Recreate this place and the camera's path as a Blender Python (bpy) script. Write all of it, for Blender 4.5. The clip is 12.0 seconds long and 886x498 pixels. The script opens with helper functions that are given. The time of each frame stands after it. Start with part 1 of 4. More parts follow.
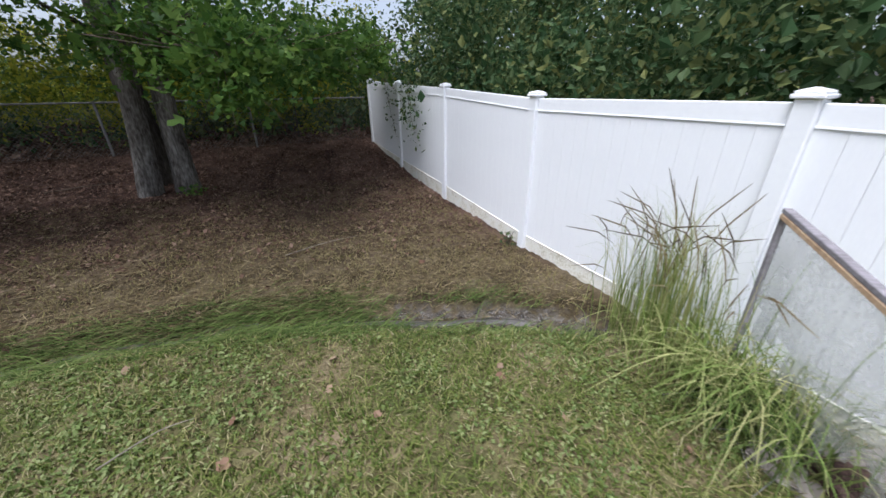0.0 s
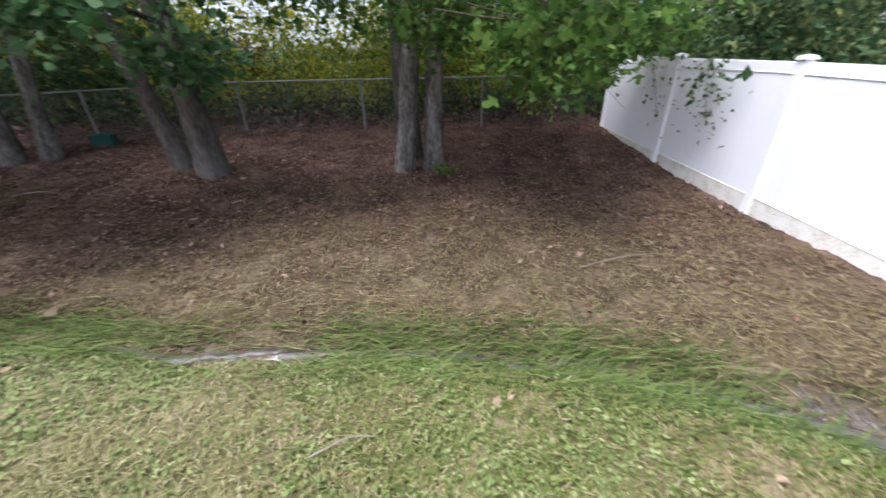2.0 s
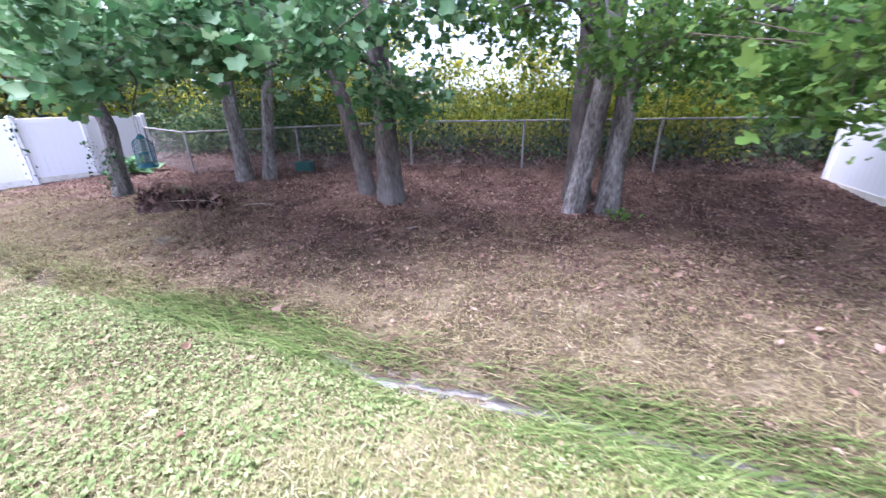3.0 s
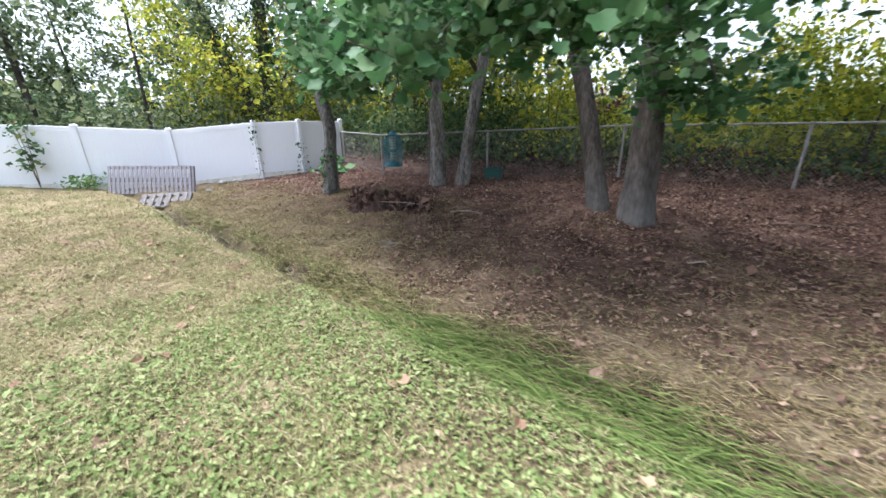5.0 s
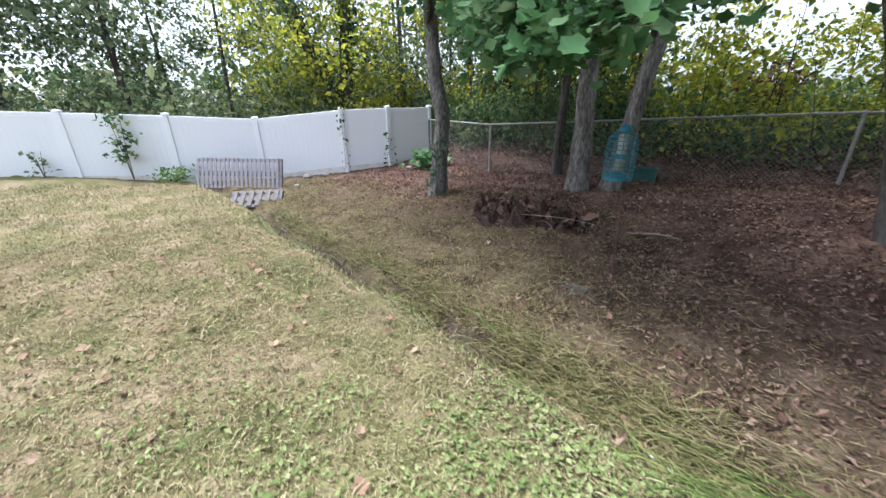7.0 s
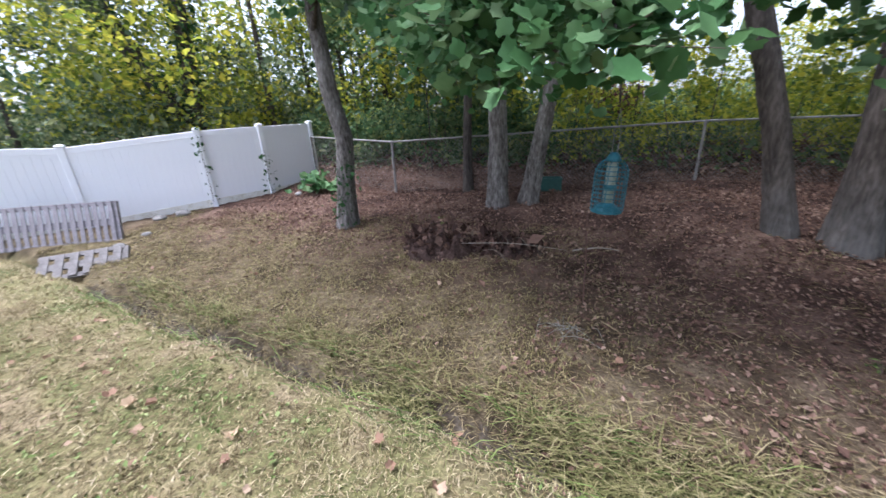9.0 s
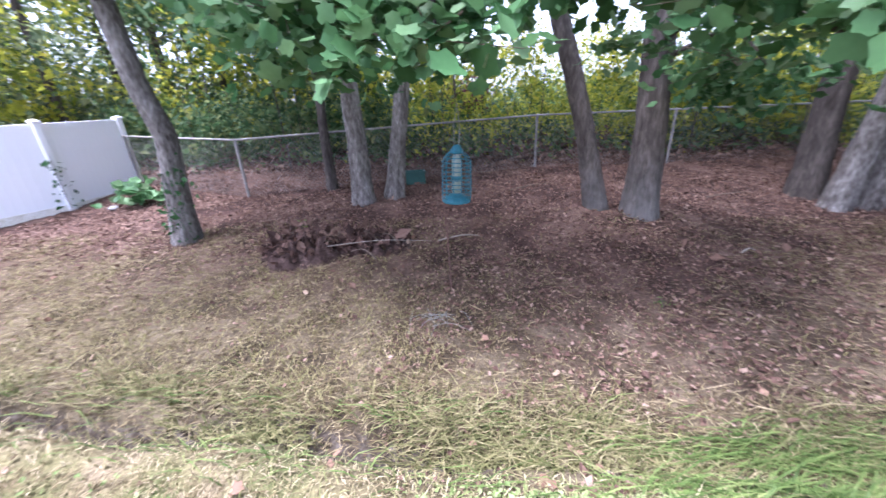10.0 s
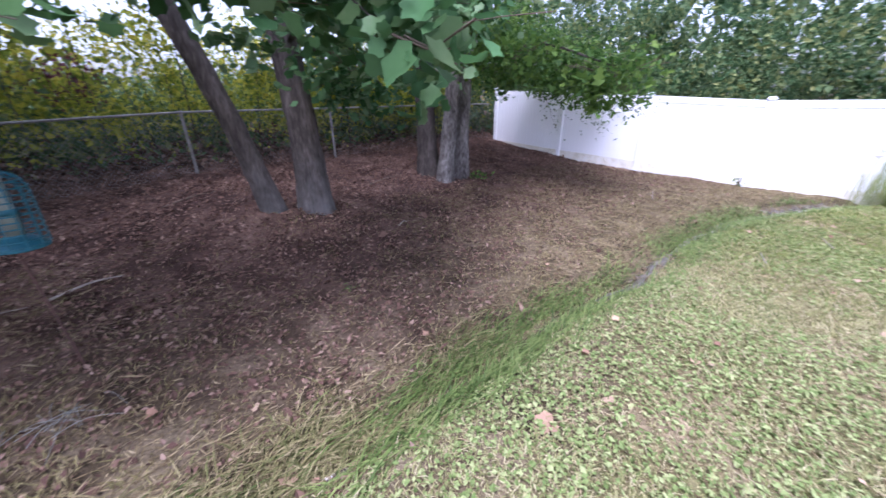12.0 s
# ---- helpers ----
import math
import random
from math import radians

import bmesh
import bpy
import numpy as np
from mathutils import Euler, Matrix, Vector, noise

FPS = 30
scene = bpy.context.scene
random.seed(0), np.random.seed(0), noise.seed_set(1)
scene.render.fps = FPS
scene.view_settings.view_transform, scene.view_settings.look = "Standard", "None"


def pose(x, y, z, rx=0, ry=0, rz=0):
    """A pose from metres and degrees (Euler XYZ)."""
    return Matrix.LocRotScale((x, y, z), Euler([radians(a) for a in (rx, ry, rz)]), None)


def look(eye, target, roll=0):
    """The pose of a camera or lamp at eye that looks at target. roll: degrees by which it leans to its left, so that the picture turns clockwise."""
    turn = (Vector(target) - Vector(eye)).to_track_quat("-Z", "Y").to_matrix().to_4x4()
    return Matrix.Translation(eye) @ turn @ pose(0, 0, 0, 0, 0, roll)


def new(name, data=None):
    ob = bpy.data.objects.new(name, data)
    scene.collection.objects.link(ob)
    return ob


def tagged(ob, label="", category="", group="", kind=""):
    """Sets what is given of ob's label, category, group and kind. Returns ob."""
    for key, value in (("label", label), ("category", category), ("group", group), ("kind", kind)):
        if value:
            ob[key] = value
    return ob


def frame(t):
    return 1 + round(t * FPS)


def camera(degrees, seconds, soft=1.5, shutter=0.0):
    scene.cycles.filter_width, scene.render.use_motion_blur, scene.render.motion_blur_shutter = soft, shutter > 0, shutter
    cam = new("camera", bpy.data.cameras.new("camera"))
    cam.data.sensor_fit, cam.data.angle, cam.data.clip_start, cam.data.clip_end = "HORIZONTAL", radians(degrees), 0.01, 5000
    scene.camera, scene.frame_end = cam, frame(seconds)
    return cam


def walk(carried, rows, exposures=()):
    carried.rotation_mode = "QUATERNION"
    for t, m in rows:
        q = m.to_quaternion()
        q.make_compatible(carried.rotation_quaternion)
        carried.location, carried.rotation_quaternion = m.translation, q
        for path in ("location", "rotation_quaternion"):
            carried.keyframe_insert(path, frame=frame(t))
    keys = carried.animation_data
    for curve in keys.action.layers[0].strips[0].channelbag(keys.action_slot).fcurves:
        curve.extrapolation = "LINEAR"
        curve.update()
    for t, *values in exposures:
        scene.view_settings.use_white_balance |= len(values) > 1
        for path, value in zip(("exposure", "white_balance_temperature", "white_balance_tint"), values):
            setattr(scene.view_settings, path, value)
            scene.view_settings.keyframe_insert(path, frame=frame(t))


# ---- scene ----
cam = camera(103.1, 12.0, soft=1.5, shutter=0.3)


# Seconds, eye, target, roll.
PATH = [
    (0, (1.116, 0.642, 1.949), (1.883, 2.287, 1.11), -0.6),
    (0.5, (0.848, 1.096, 1.942), (1.585, 2.72, 1.037), -0.5),
    (1, (0.485, 1.517, 1.913), (0.985, 3.199, 0.954), -1.1),
    (1.5, (0.055, 1.701, 1.954), (0.343, 3.433, 0.998), -1.1),
    (2, (-0.533, 1.924, 1.984), (-0.509, 3.696, 1.055), -1.3),
    (2.5, (-1.05, 1.967, 1.953), (-1.415, 3.749, 1.12), -1.0),
    (3, (-1.569, 2.133, 1.843), (-2.136, 3.915, 1.133), -1.1),
    (3.5, (-2.071, 2.274, 1.707), (-2.825, 4.015, 1.076), -0.7),
    (3.7, (-2.199, 2.288, 1.703), (-3.039, 3.992, 1.079), -0.9),
    (5.5, (-4.566, 2.371, 1.672), (-5.738, 3.845, 0.997), -0.7),
    (6, (-5.196, 2.466, 1.681), (-6.401, 3.899, 0.975), -0.9),
    (6.5, (-5.78, 2.524, 1.728), (-7.055, 3.891, 1.017), -0.9),
    (6.7, (-5.974, 2.538, 1.735), (-7.283, 3.871, 1.022), -0.9),
    (8.3, (-7.238, 2.793, 1.972), (-8.525, 4.155, 1.272), -2.5),
    (8.5, (-7.327, 2.82, 1.96), (-8.479, 4.306, 1.278), -2.5),
    (9, (-7.418, 2.838, 1.966), (-8.204, 4.542, 1.274), -2.8),
    (9.5, (-7.344, 2.899, 1.956), (-7.875, 4.693, 1.25), -3.3),
    (10, (-7.265, 2.967, 1.95), (-7.411, 4.817, 1.205), -2.7),
    (10.5, (-7.155, 2.991, 1.936), (-6.91, 4.817, 1.157), -2.2),
    (11, (-7.049, 3.032, 1.942), (-6.428, 4.754, 1.137), -1.5),
    (11.5, (-6.953, 3.039, 1.951), (-6.014, 4.61, 1.145), -0.8),
    (12, (-6.862, 2.994, 1.962), (-5.619, 4.34, 1.162), -0.4),
]
EXPOSURES = [(0.0, 0.35, 5800, 13), (1.5, 0.75, 5800, 14), (2.0, 1.18, 5800, 18), (2.5, 2.42, 5150, 31), (3.7, 2.0, 5500, 24), (5.5, 1.65, 5750, 12), (6.5, 1.55, 5700, 12), (8.5, 1.5, 5650, 16), (9.5, 1.76, 5450, 21), (10.5, 2.75, 5150, 32), (11.3, 2.45, 5050, 31), (12.0, 1.55, 5250, 32)]
walk(cam, [(t, look(eye, target, roll)) for t, eye, target, roll in PATH], EXPOSURES)

# ---- light ----
world = bpy.data.worlds.new("sky")
scene.world = world
world.use_nodes = True
wn = world.node_tree.nodes
sky = wn.new("ShaderNodeTexSky")
sky.sky_type, sky.sun_disc = "NISHITA", False
sky.sun_elevation, sky.sun_rotation = radians(69), radians(249)
sky.air_density, sky.dust_density, sky.ozone_density = 1.0, 4.0, 1.0
haze = wn.new("ShaderNodeHueSaturation")
haze.inputs["Saturation"].default_value = 0.45
world.node_tree.links.new(sky.outputs[0], haze.inputs["Color"])
world.node_tree.links.new(haze.outputs[0], wn["Background"].inputs[0])
wn["Background"].inputs[1].default_value = 0.17
sun_data = bpy.data.lights.new("sun", "SUN")
sun_data.energy, sun_data.angle, sun_data.color = 2.9, radians(32), (1.0, 0.97, 0.93)
sun = new("sun", sun_data)
sun.matrix_world = look((-4.6, -1.8, 13), (0, 0, 0))


# ---- materials ----
def material(name, colours, rough=0.8, scale=6.0, fine=60.0, bump=0.3, island=0.0, through_light=0.0, metal=0.0, stretch=(1, 1, 1), size=0.02, spec=0.3):
    """A surface that varies between colours at two scales, with relief; island: how much each loose piece differs."""
    m = bpy.data.materials.new(name)
    m.use_nodes = True
    n, l = m.node_tree.nodes, m.node_tree.links
    b = n["Principled BSDF"]
    b.inputs["Roughness"].default_value, b.inputs["Metallic"].default_value = rough, metal
    b.inputs["Specular IOR Level"].default_value = spec
    tc, mp = n.new("ShaderNodeTexCoord"), n.new("ShaderNodeMapping")
    l.new(tc.outputs["Object"], mp.inputs[0])
    mp.inputs["Scale"].default_value = stretch
    na, nb = n.new("ShaderNodeTexNoise"), n.new("ShaderNodeTexNoise")
    na.inputs["Scale"].default_value, nb.inputs["Scale"].default_value = scale, fine
    na.inputs["Detail"].default_value, nb.inputs["Detail"].default_value = 4, 3
    l.new(mp.outputs[0], na.inputs[0]), l.new(mp.outputs[0], nb.inputs[0])
    mix = n.new("ShaderNodeMath")
    mix.operation = "MULTIPLY_ADD"
    mix.inputs[1].default_value = 0.5
    half = n.new("ShaderNodeMath")
    half.operation = "MULTIPLY"
    half.inputs[1].default_value = 0.5
    l.new(nb.outputs[0], half.inputs[0])
    l.new(na.outputs[0], mix.inputs[0]), l.new(half.outputs[0], mix.inputs[2])
    value = mix.outputs[0]
    ramp = n.new("ShaderNodeValToRGB")
    if island > 0:
        geo = n.new("ShaderNodeNewGeometry")
        blend = n.new("ShaderNodeMix")
        blend.inputs[0].default_value = island
        l.new(value, blend.inputs[2]), l.new(geo.outputs["Random Per Island"], blend.inputs[3])
        value = blend.outputs[0]
    while len(ramp.color_ramp.elements) < len(colours):
        ramp.color_ramp.elements.new(0.5)
    lo, hi = (0.05, 0.95) if island > 0.4 else (0.32, 0.68)
    for k, c in enumerate(colours):
        ramp.color_ramp.elements[k].position = lo + (hi - lo) * k / max(1, len(colours) - 1)
        ramp.color_ramp.elements[k].color = (*c, 1)
    l.new(value, ramp.inputs[0])
    l.new(ramp.outputs[0], b.inputs["Base Color"])
    if bump > 0:
        bp = n.new("ShaderNodeBump")
        bp.inputs["Strength"].default_value, bp.inputs["Distance"].default_value = bump, size
        l.new(mix.outputs[0], bp.inputs["Height"]), l.new(bp.outputs[0], b.inputs["Normal"])
    if through_light > 0:
        tr, ms = n.new("ShaderNodeBsdfTranslucent"), n.new("ShaderNodeMixShader")
        ms.inputs[0].default_value = through_light
        l.new(ramp.outputs[0], tr.inputs[0])
        l.new(b.outputs[0], ms.inputs[1]), l.new(tr.outputs[0], ms.inputs[2])
        l.new(ms.outputs[0], n["Material Output"].inputs[0])
    return m


def leafy(name, colours, share=0.35, rough=0.5):
    return material(name, colours, rough=rough, scale=0.7, fine=30, bump=0, island=0.7, through_light=share, spec=0.14)


M_VINYL = material("white_vinyl", [(0.84, 0.85, 0.87), (0.89, 0.90, 0.91)], rough=0.38, scale=1.2, fine=25, bump=0.03, spec=0.4)
M_STAIN = material("stained_vinyl", [(0.5, 0.46, 0.34), (0.78, 0.76, 0.68), (0.8, 0.8, 0.78)], rough=0.5, scale=5, fine=40, bump=0.03)
M_BARK = material("grey_bark", [(0.035, 0.03, 0.026), (0.10, 0.09, 0.08), (0.19, 0.175, 0.16), (0.34, 0.33, 0.31)], rough=0.95, scale=5, fine=32, bump=1.0, stretch=(1, 1, 0.3), size=0.05, spec=0.1)
M_BARKD = material("dark_bark", [(0.025, 0.021, 0.018), (0.07, 0.06, 0.052), (0.14, 0.12, 0.105)], rough=0.95, scale=7, fine=35, bump=0.9, stretch=(1, 1, 0.22), size=0.05, spec=0.1)


def pale_foot(m, colour, low, high):
    """Lichen that thins out up a trunk, with a ragged edge."""
    n, l = m.node_tree.nodes, m.node_tree.links
    b = n["Principled BSDF"]
    old = b.inputs["Base Color"].links[0].from_socket
    tc, sep, ns, ad, mr, mx = (n.new(k) for k in ("ShaderNodeTexCoord", "ShaderNodeSeparateXYZ", "ShaderNodeTexNoise", "ShaderNodeMath", "ShaderNodeMapRange", "ShaderNodeMix"))
    ns.inputs["Scale"].default_value, ns.inputs["Detail"].default_value = 9, 6
    ad.operation, ad.inputs[1].default_value = "MULTIPLY_ADD", 1.6
    mx.data_type = "RGBA"
    l.new(tc.outputs["Object"], sep.inputs[0]), l.new(tc.outputs["Object"], ns.inputs[0])
    l.new(ns.outputs[0], ad.inputs[0]), l.new(sep.outputs[2], ad.inputs[2])
    mr.inputs[1].default_value, mr.inputs[2].default_value, mr.inputs[3].default_value, mr.inputs[4].default_value = low + 0.8, high + 0.8, 0.5, 0.0
    l.new(ad.outputs[0], mr.inputs[0]), l.new(mr.outputs[0], mx.inputs[0])
    l.new(old, mx.inputs[6])
    mx.inputs[7].default_value = (*colour, 1)
    l.new(mx.outputs[2], b.inputs["Base Color"])
    return m


M_LICHEN = pale_foot(material("lichened_bark", [(0.025, 0.021, 0.018), (0.075, 0.064, 0.056), (0.15, 0.13, 0.115)], rough=0.95, scale=7, fine=35, bump=0.9, stretch=(1, 1, 0.22), size=0.05, spec=0.1), (0.20, 0.20, 0.19), -0.3, 1.2)
M_TWIG = material("twig", [(0.06, 0.045, 0.03), (0.16, 0.12, 0.09)], rough=0.9, scale=20, fine=90, bump=0.2)
M_POPLAR = leafy("poplar_leaf", [(0.025, 0.07, 0.024), (0.055, 0.13, 0.045), (0.105, 0.20, 0.08), (0.22, 0.30, 0.16)])
M_MAPLE = leafy("maple_leaf", [(0.022, 0.06, 0.014), (0.065, 0.135, 0.028), (0.115, 0.205, 0.04), (0.19, 0.27, 0.055)], 0.45)
M_SHRUB = leafy("shrub_leaf", [(0.018, 0.045, 0.016), (0.05, 0.10, 0.038), (0.11, 0.165, 0.07), (0.24, 0.24, 0.07)], 0.42)
# Yellow-green leaves; the glow of sun through them is put into the colour.
M_YELLOW = leafy("sunlit_leaf", [(0.06, 0.11, 0.02), (0.19, 0.24, 0.03), (0.40, 0.41, 0.05), (0.60, 0.50, 0.06)], 0.55)
M_GREYLEAF = leafy("greyish_leaf", [(0.018, 0.036, 0.016), (0.07, 0.11, 0.048), (0.17, 0.21, 0.115), (0.29, 0.30, 0.12)], 0.45)
M_IVY = leafy("ivy_leaf", [(0.015, 0.045, 0.015), (0.05, 0.12, 0.04)])
M_GRASS = leafy("grass_blade", [(0.088, 0.1012, 0.0317), (0.2068, 0.2112, 0.0792), (0.3168, 0.2904, 0.1496), (0.4752, 0.4136, 0.2728)], 0.3, 0.6)
M_LUSH = leafy("lush_grass", [(0.0282, 0.0484, 0.0113), (0.0887, 0.1331, 0.0323), (0.2016, 0.2419, 0.0766)], 0.3, 0.55)
M_CLOVER = leafy("clover", [(0.0774, 0.1204, 0.0301), (0.172, 0.2236, 0.0731), (0.3268, 0.3526, 0.1634)], 0.3, 0.6)
M_STRAW = leafy("dry_straw", [(0.028, 0.02, 0.01), (0.095, 0.07, 0.034), (0.18, 0.14, 0.072), (0.33, 0.27, 0.165)], 0.1, 0.85)
M_LITTER = leafy("dead_leaf", [(0.025, 0.014, 0.01), (0.09, 0.051, 0.037), (0.165, 0.10, 0.071), (0.31, 0.225, 0.17)], 0.1, 0.85)
M_FALLEN = leafy("fallen_leaf", [(0.13, 0.07, 0.045), (0.24, 0.15, 0.10), (0.34, 0.26, 0.18)], 0.1, 0.8)
M_STEEL = material("galvanised_steel", [(0.16, 0.15, 0.135), (0.30, 0.29, 0.275)], rough=0.65, metal=0.3, scale=8, fine=50, bump=0.05)
M_TEAL = material("teal_wire", [(0.015, 0.085, 0.11), (0.03, 0.14, 0.175)], rough=0.45, scale=20, fine=80, bump=0.02)
M_TUBE = material("clear_seed_tube", [(0.17, 0.185, 0.15), (0.28, 0.30, 0.25)], rough=0.3, scale=30, fine=140, bump=0.05)
M_OLDWOOD = material("weathered_wood", [(0.136, 0.1232, 0.1275), (0.2295, 0.2125, 0.2253), (0.306, 0.289, 0.306)], rough=0.9, scale=6, fine=50, bump=0.3, stretch=(1, 1, 0.2), size=0.006)
M_DARKWOOD = material("rotten_wood", [(0.07, 0.063, 0.06), (0.13, 0.12, 0.115), (0.2, 0.185, 0.18)], rough=0.9, scale=6, fine=50, bump=0.3, size=0.006)
M_TANWOOD = material("tan_pine", [(0.30, 0.20, 0.12), (0.48, 0.33, 0.21), (0.58, 0.43, 0.30)], rough=0.85, scale=6, fine=40, bump=0.25, size=0.006)
M_MESH = material("dusty_screen", [(0.30, 0.31, 0.29), (0.50, 0.51, 0.49)], rough=0.8, scale=3, fine=40, bump=0.1, through_light=0.5)
mesh_nodes, mesh_links = M_MESH.node_tree.nodes, M_MESH.node_tree.links
clear, veil = mesh_nodes.new("ShaderNodeBsdfTransparent"), mesh_nodes.new("ShaderNodeMixShader")
veil.inputs[0].default_value = 0.55
mesh_links.new(mesh_nodes["Material Output"].inputs[0].links[0].from_socket, veil.inputs[1])
mesh_links.new(clear.outputs[0], veil.inputs[2]), mesh_links.new(veil.outputs[0], mesh_nodes["Material Output"].inputs[0])
M_DIRT = material("dark_dirt", [(0.018, 0.011, 0.009), (0.05, 0.032, 0.026), (0.12, 0.08, 0.065)], rough=0.95, scale=8, fine=45, bump=0.9, size=0.04, spec=0.1)
M_STONE = material("pale_stone", [(0.10, 0.095, 0.09), (0.21, 0.20, 0.19)], rough=0.9, scale=8, fine=50, bump=0.4)
M_CRATE = material("green_plastic", [(0.015, 0.06, 0.052), (0.03, 0.095, 0.08)], rough=0.45, scale=10, fine=60, bump=0.03)
M_RUST = material("rusty_rod", [(0.05, 0.03, 0.025), (0.13, 0.07, 0.05)], rough=0.8, scale=30, fine=120, bump=0.1)
M_REDLEAF = leafy("plum_leaf", [(0.05, 0.015, 0.02), (0.12, 0.04, 0.045), (0.2, 0.1, 0.1)])

# ---- helpers for building ----
rng = np.random.default_rng(7)


def mesh_np(name, verts, faces, mat, smooth=False):
    """A mesh from arrays; faces all have the same number of corners."""
    verts, faces = np.asarray(verts, np.float32), np.asarray(faces, np.int32)
    me = bpy.data.meshes.new(name)
    n, k = faces.shape
    me.vertices.add(len(verts)), me.loops.add(n * k), me.polygons.add(n)
    me.vertices.foreach_set("co", verts.ravel())
    me.loops.foreach_set("vertex_index", faces.ravel())
    me.polygons.foreach_set("loop_start", np.arange(0, n * k, k, dtype=np.int32))
    me.polygons.foreach_set("loop_total", np.full(n, k, np.int32))
    me.polygons.foreach_set("use_smooth", np.full(n, smooth))
    me.materials.append(mat)
    me.update(calc_edges=True)
    return me


def put(name, me, parent=None, label="", at=None):
    ob = new(name, me)
    ob.parent = parent
    if at is not None:
        ob.matrix_basis = at
    if label:
        ob["label"] = label
    return ob


def thing(name, label, category, group="", kind="", at=None):
    ob = tagged(new(name), label, category, group, kind)
    if at is not None:
        ob.matrix_basis = at
    return ob


def part(name, bm, mat, parent, label="", at=None):
    me = bpy.data.meshes.new(name)
    bm.to_mesh(me), bm.free()
    me.materials.append(mat)
    return put(name, me, parent, label, at)


def box_bm(sx, sy, sz, bevel=0.0, at=(0, 0, 0), bm=None):
    """A box of that size, its middle at a place."""
    own = bmesh.new()
    bmesh.ops.create_cube(own, size=1.0, matrix=Matrix.Translation(at) @ Matrix.Diagonal((sx, sy, sz, 1)))
    if bevel > 0:
        bmesh.ops.bevel(own, geom=own.edges[:], offset=bevel, segments=1, affect="EDGES")
    if bm is None:
        return own
    tmp = bpy.data.meshes.new("tmp")
    own.to_mesh(tmp), own.free()
    bm.from_mesh(tmp)
    bpy.data.meshes.remove(tmp)
    return bm


def tube(points, radii, sides=10, lump=0.0, seed=0):
    """Arrays of a tapered tube along points, closed at both ends by its last rings."""
    r = np.random.default_rng(seed)
    p, radii = np.asarray(points, float), np.asarray(radii, float)
    t = np.gradient(p, axis=0)
    t /= np.linalg.norm(t, axis=1)[:, None] + 1e-9
    ref = np.array((1.0, 0, 0)) if abs(t[0][0]) < 0.8 else np.array((0, 1.0, 0))
    u = np.cross(t, ref)
    u /= np.linalg.norm(u, axis=1)[:, None]
    w = np.cross(t, u)
    a = np.linspace(0, 2 * np.pi, sides, endpoint=False)
    wob = 1 + lump * r.normal(size=(1, sides)) + lump * 0.5 * r.normal(size=(len(p), sides))
    ring = (np.cos(a)[None, :, None] * u[:, None] + np.sin(a)[None, :, None] * w[:, None]) * (radii[:, None] * wob)[..., None]
    v = (p[:, None] + ring).reshape(-1, 3)
    f = [(i * sides + j, i * sides + (j + 1) % sides, (i + 1) * sides + (j + 1) % sides, (i + 1) * sides + j) for i in range(len(p) - 1) for j in range(sides)]
    return v, np.array(f)


def join(pieces):
    vs, fs, k = [], [], 0
    for v, f in pieces:
        vs.append(v), fs.append(np.asarray(f) + k)
        k += len(v)
    return np.vstack(vs), np.vstack(fs)


def spline(points, n):
    """A smooth line of n points through the given ones."""
    p = np.asarray(points, float)
    d = np.r_[0, np.cumsum(np.linalg.norm(np.diff(p, axis=0), axis=1))]
    s = np.linspace(0, d[-1], n)
    q = np.stack([np.interp(s, d, p[:, k]) for k in range(p.shape[1])], 1)
    for _ in range(2):
        q[1:-1] = (q[:-2] + 2 * q[1:-1] + q[2:]) / 4
    return q


# Leaf outlines: corners and triangles, tip along +y.
SIMPLE = (np.array([(0, 0, 0), (-0.34, 0.45, 0.10), (0, 1, -0.06), (0.34, 0.45, 0.10)]), np.array([(0, 2, 1), (0, 3, 2)]))
LOBED = (np.array([(0, 0, 0), (-0.29, -0.10, 0.03), (-0.53, 0.15, 0.12), (-0.41, 0.38, 0.09), (-0.45, 0.68, 0.08), (-0.16, 0.71, 0.02), (0, 0.80, -0.07),
                   (0.16, 0.71, 0.02), (0.45, 0.68, 0.08), (0.41, 0.38, 0.09), (0.53, 0.15, 0.12), (0.29, -0.10, 0.03), (0, 0.4, -0.07)]),
         np.array([(12, i, i + 1) for i in range(0, 11)] + [(12, 11, 0)]))
STAR = (np.array([(0, 0, 0), (-0.22, 0.1, 0.04), (-0.55, 0.30, 0.05), (-0.2, 0.42, 0), (-0.28, 0.8, 0.03), (0, 1, -0.05), (0.28, 0.8, 0.03), (0.2, 0.42, 0), (0.55, 0.30, 0.05), (0.22, 0.1, 0.04)]),
        np.array([(0, i + 1, i) for i in range(1, 9)]))


def rotations(n, flat, r, droop=0.0):
    """n turning matrices; flat: 1 lies level, 0 any way up."""
    yaw, tip, rol = r.uniform(0, 2 * np.pi, n), r.normal(droop, 1 - flat * 0.75, n), r.normal(0, (1 - flat) * 0.9 + 0.12, n)
    cy, sy, cx, sx, cz, sz = np.cos(yaw), np.sin(yaw), np.cos(tip), np.sin(tip), np.cos(rol), np.sin(rol)
    o, z = np.ones(n), np.zeros(n)
    a = np.stack([cy, -sy, z, sy, cy, z, z, z, o], 1).reshape(n, 3, 3)
    b = np.stack([o, z, z, z, cx, -sx, z, sx, cx], 1).reshape(n, 3, 3)
    c = np.stack([cz, z, sz, z, o, z, -sz, z, cz], 1).reshape(n, 3, 3)
    return a @ b @ c


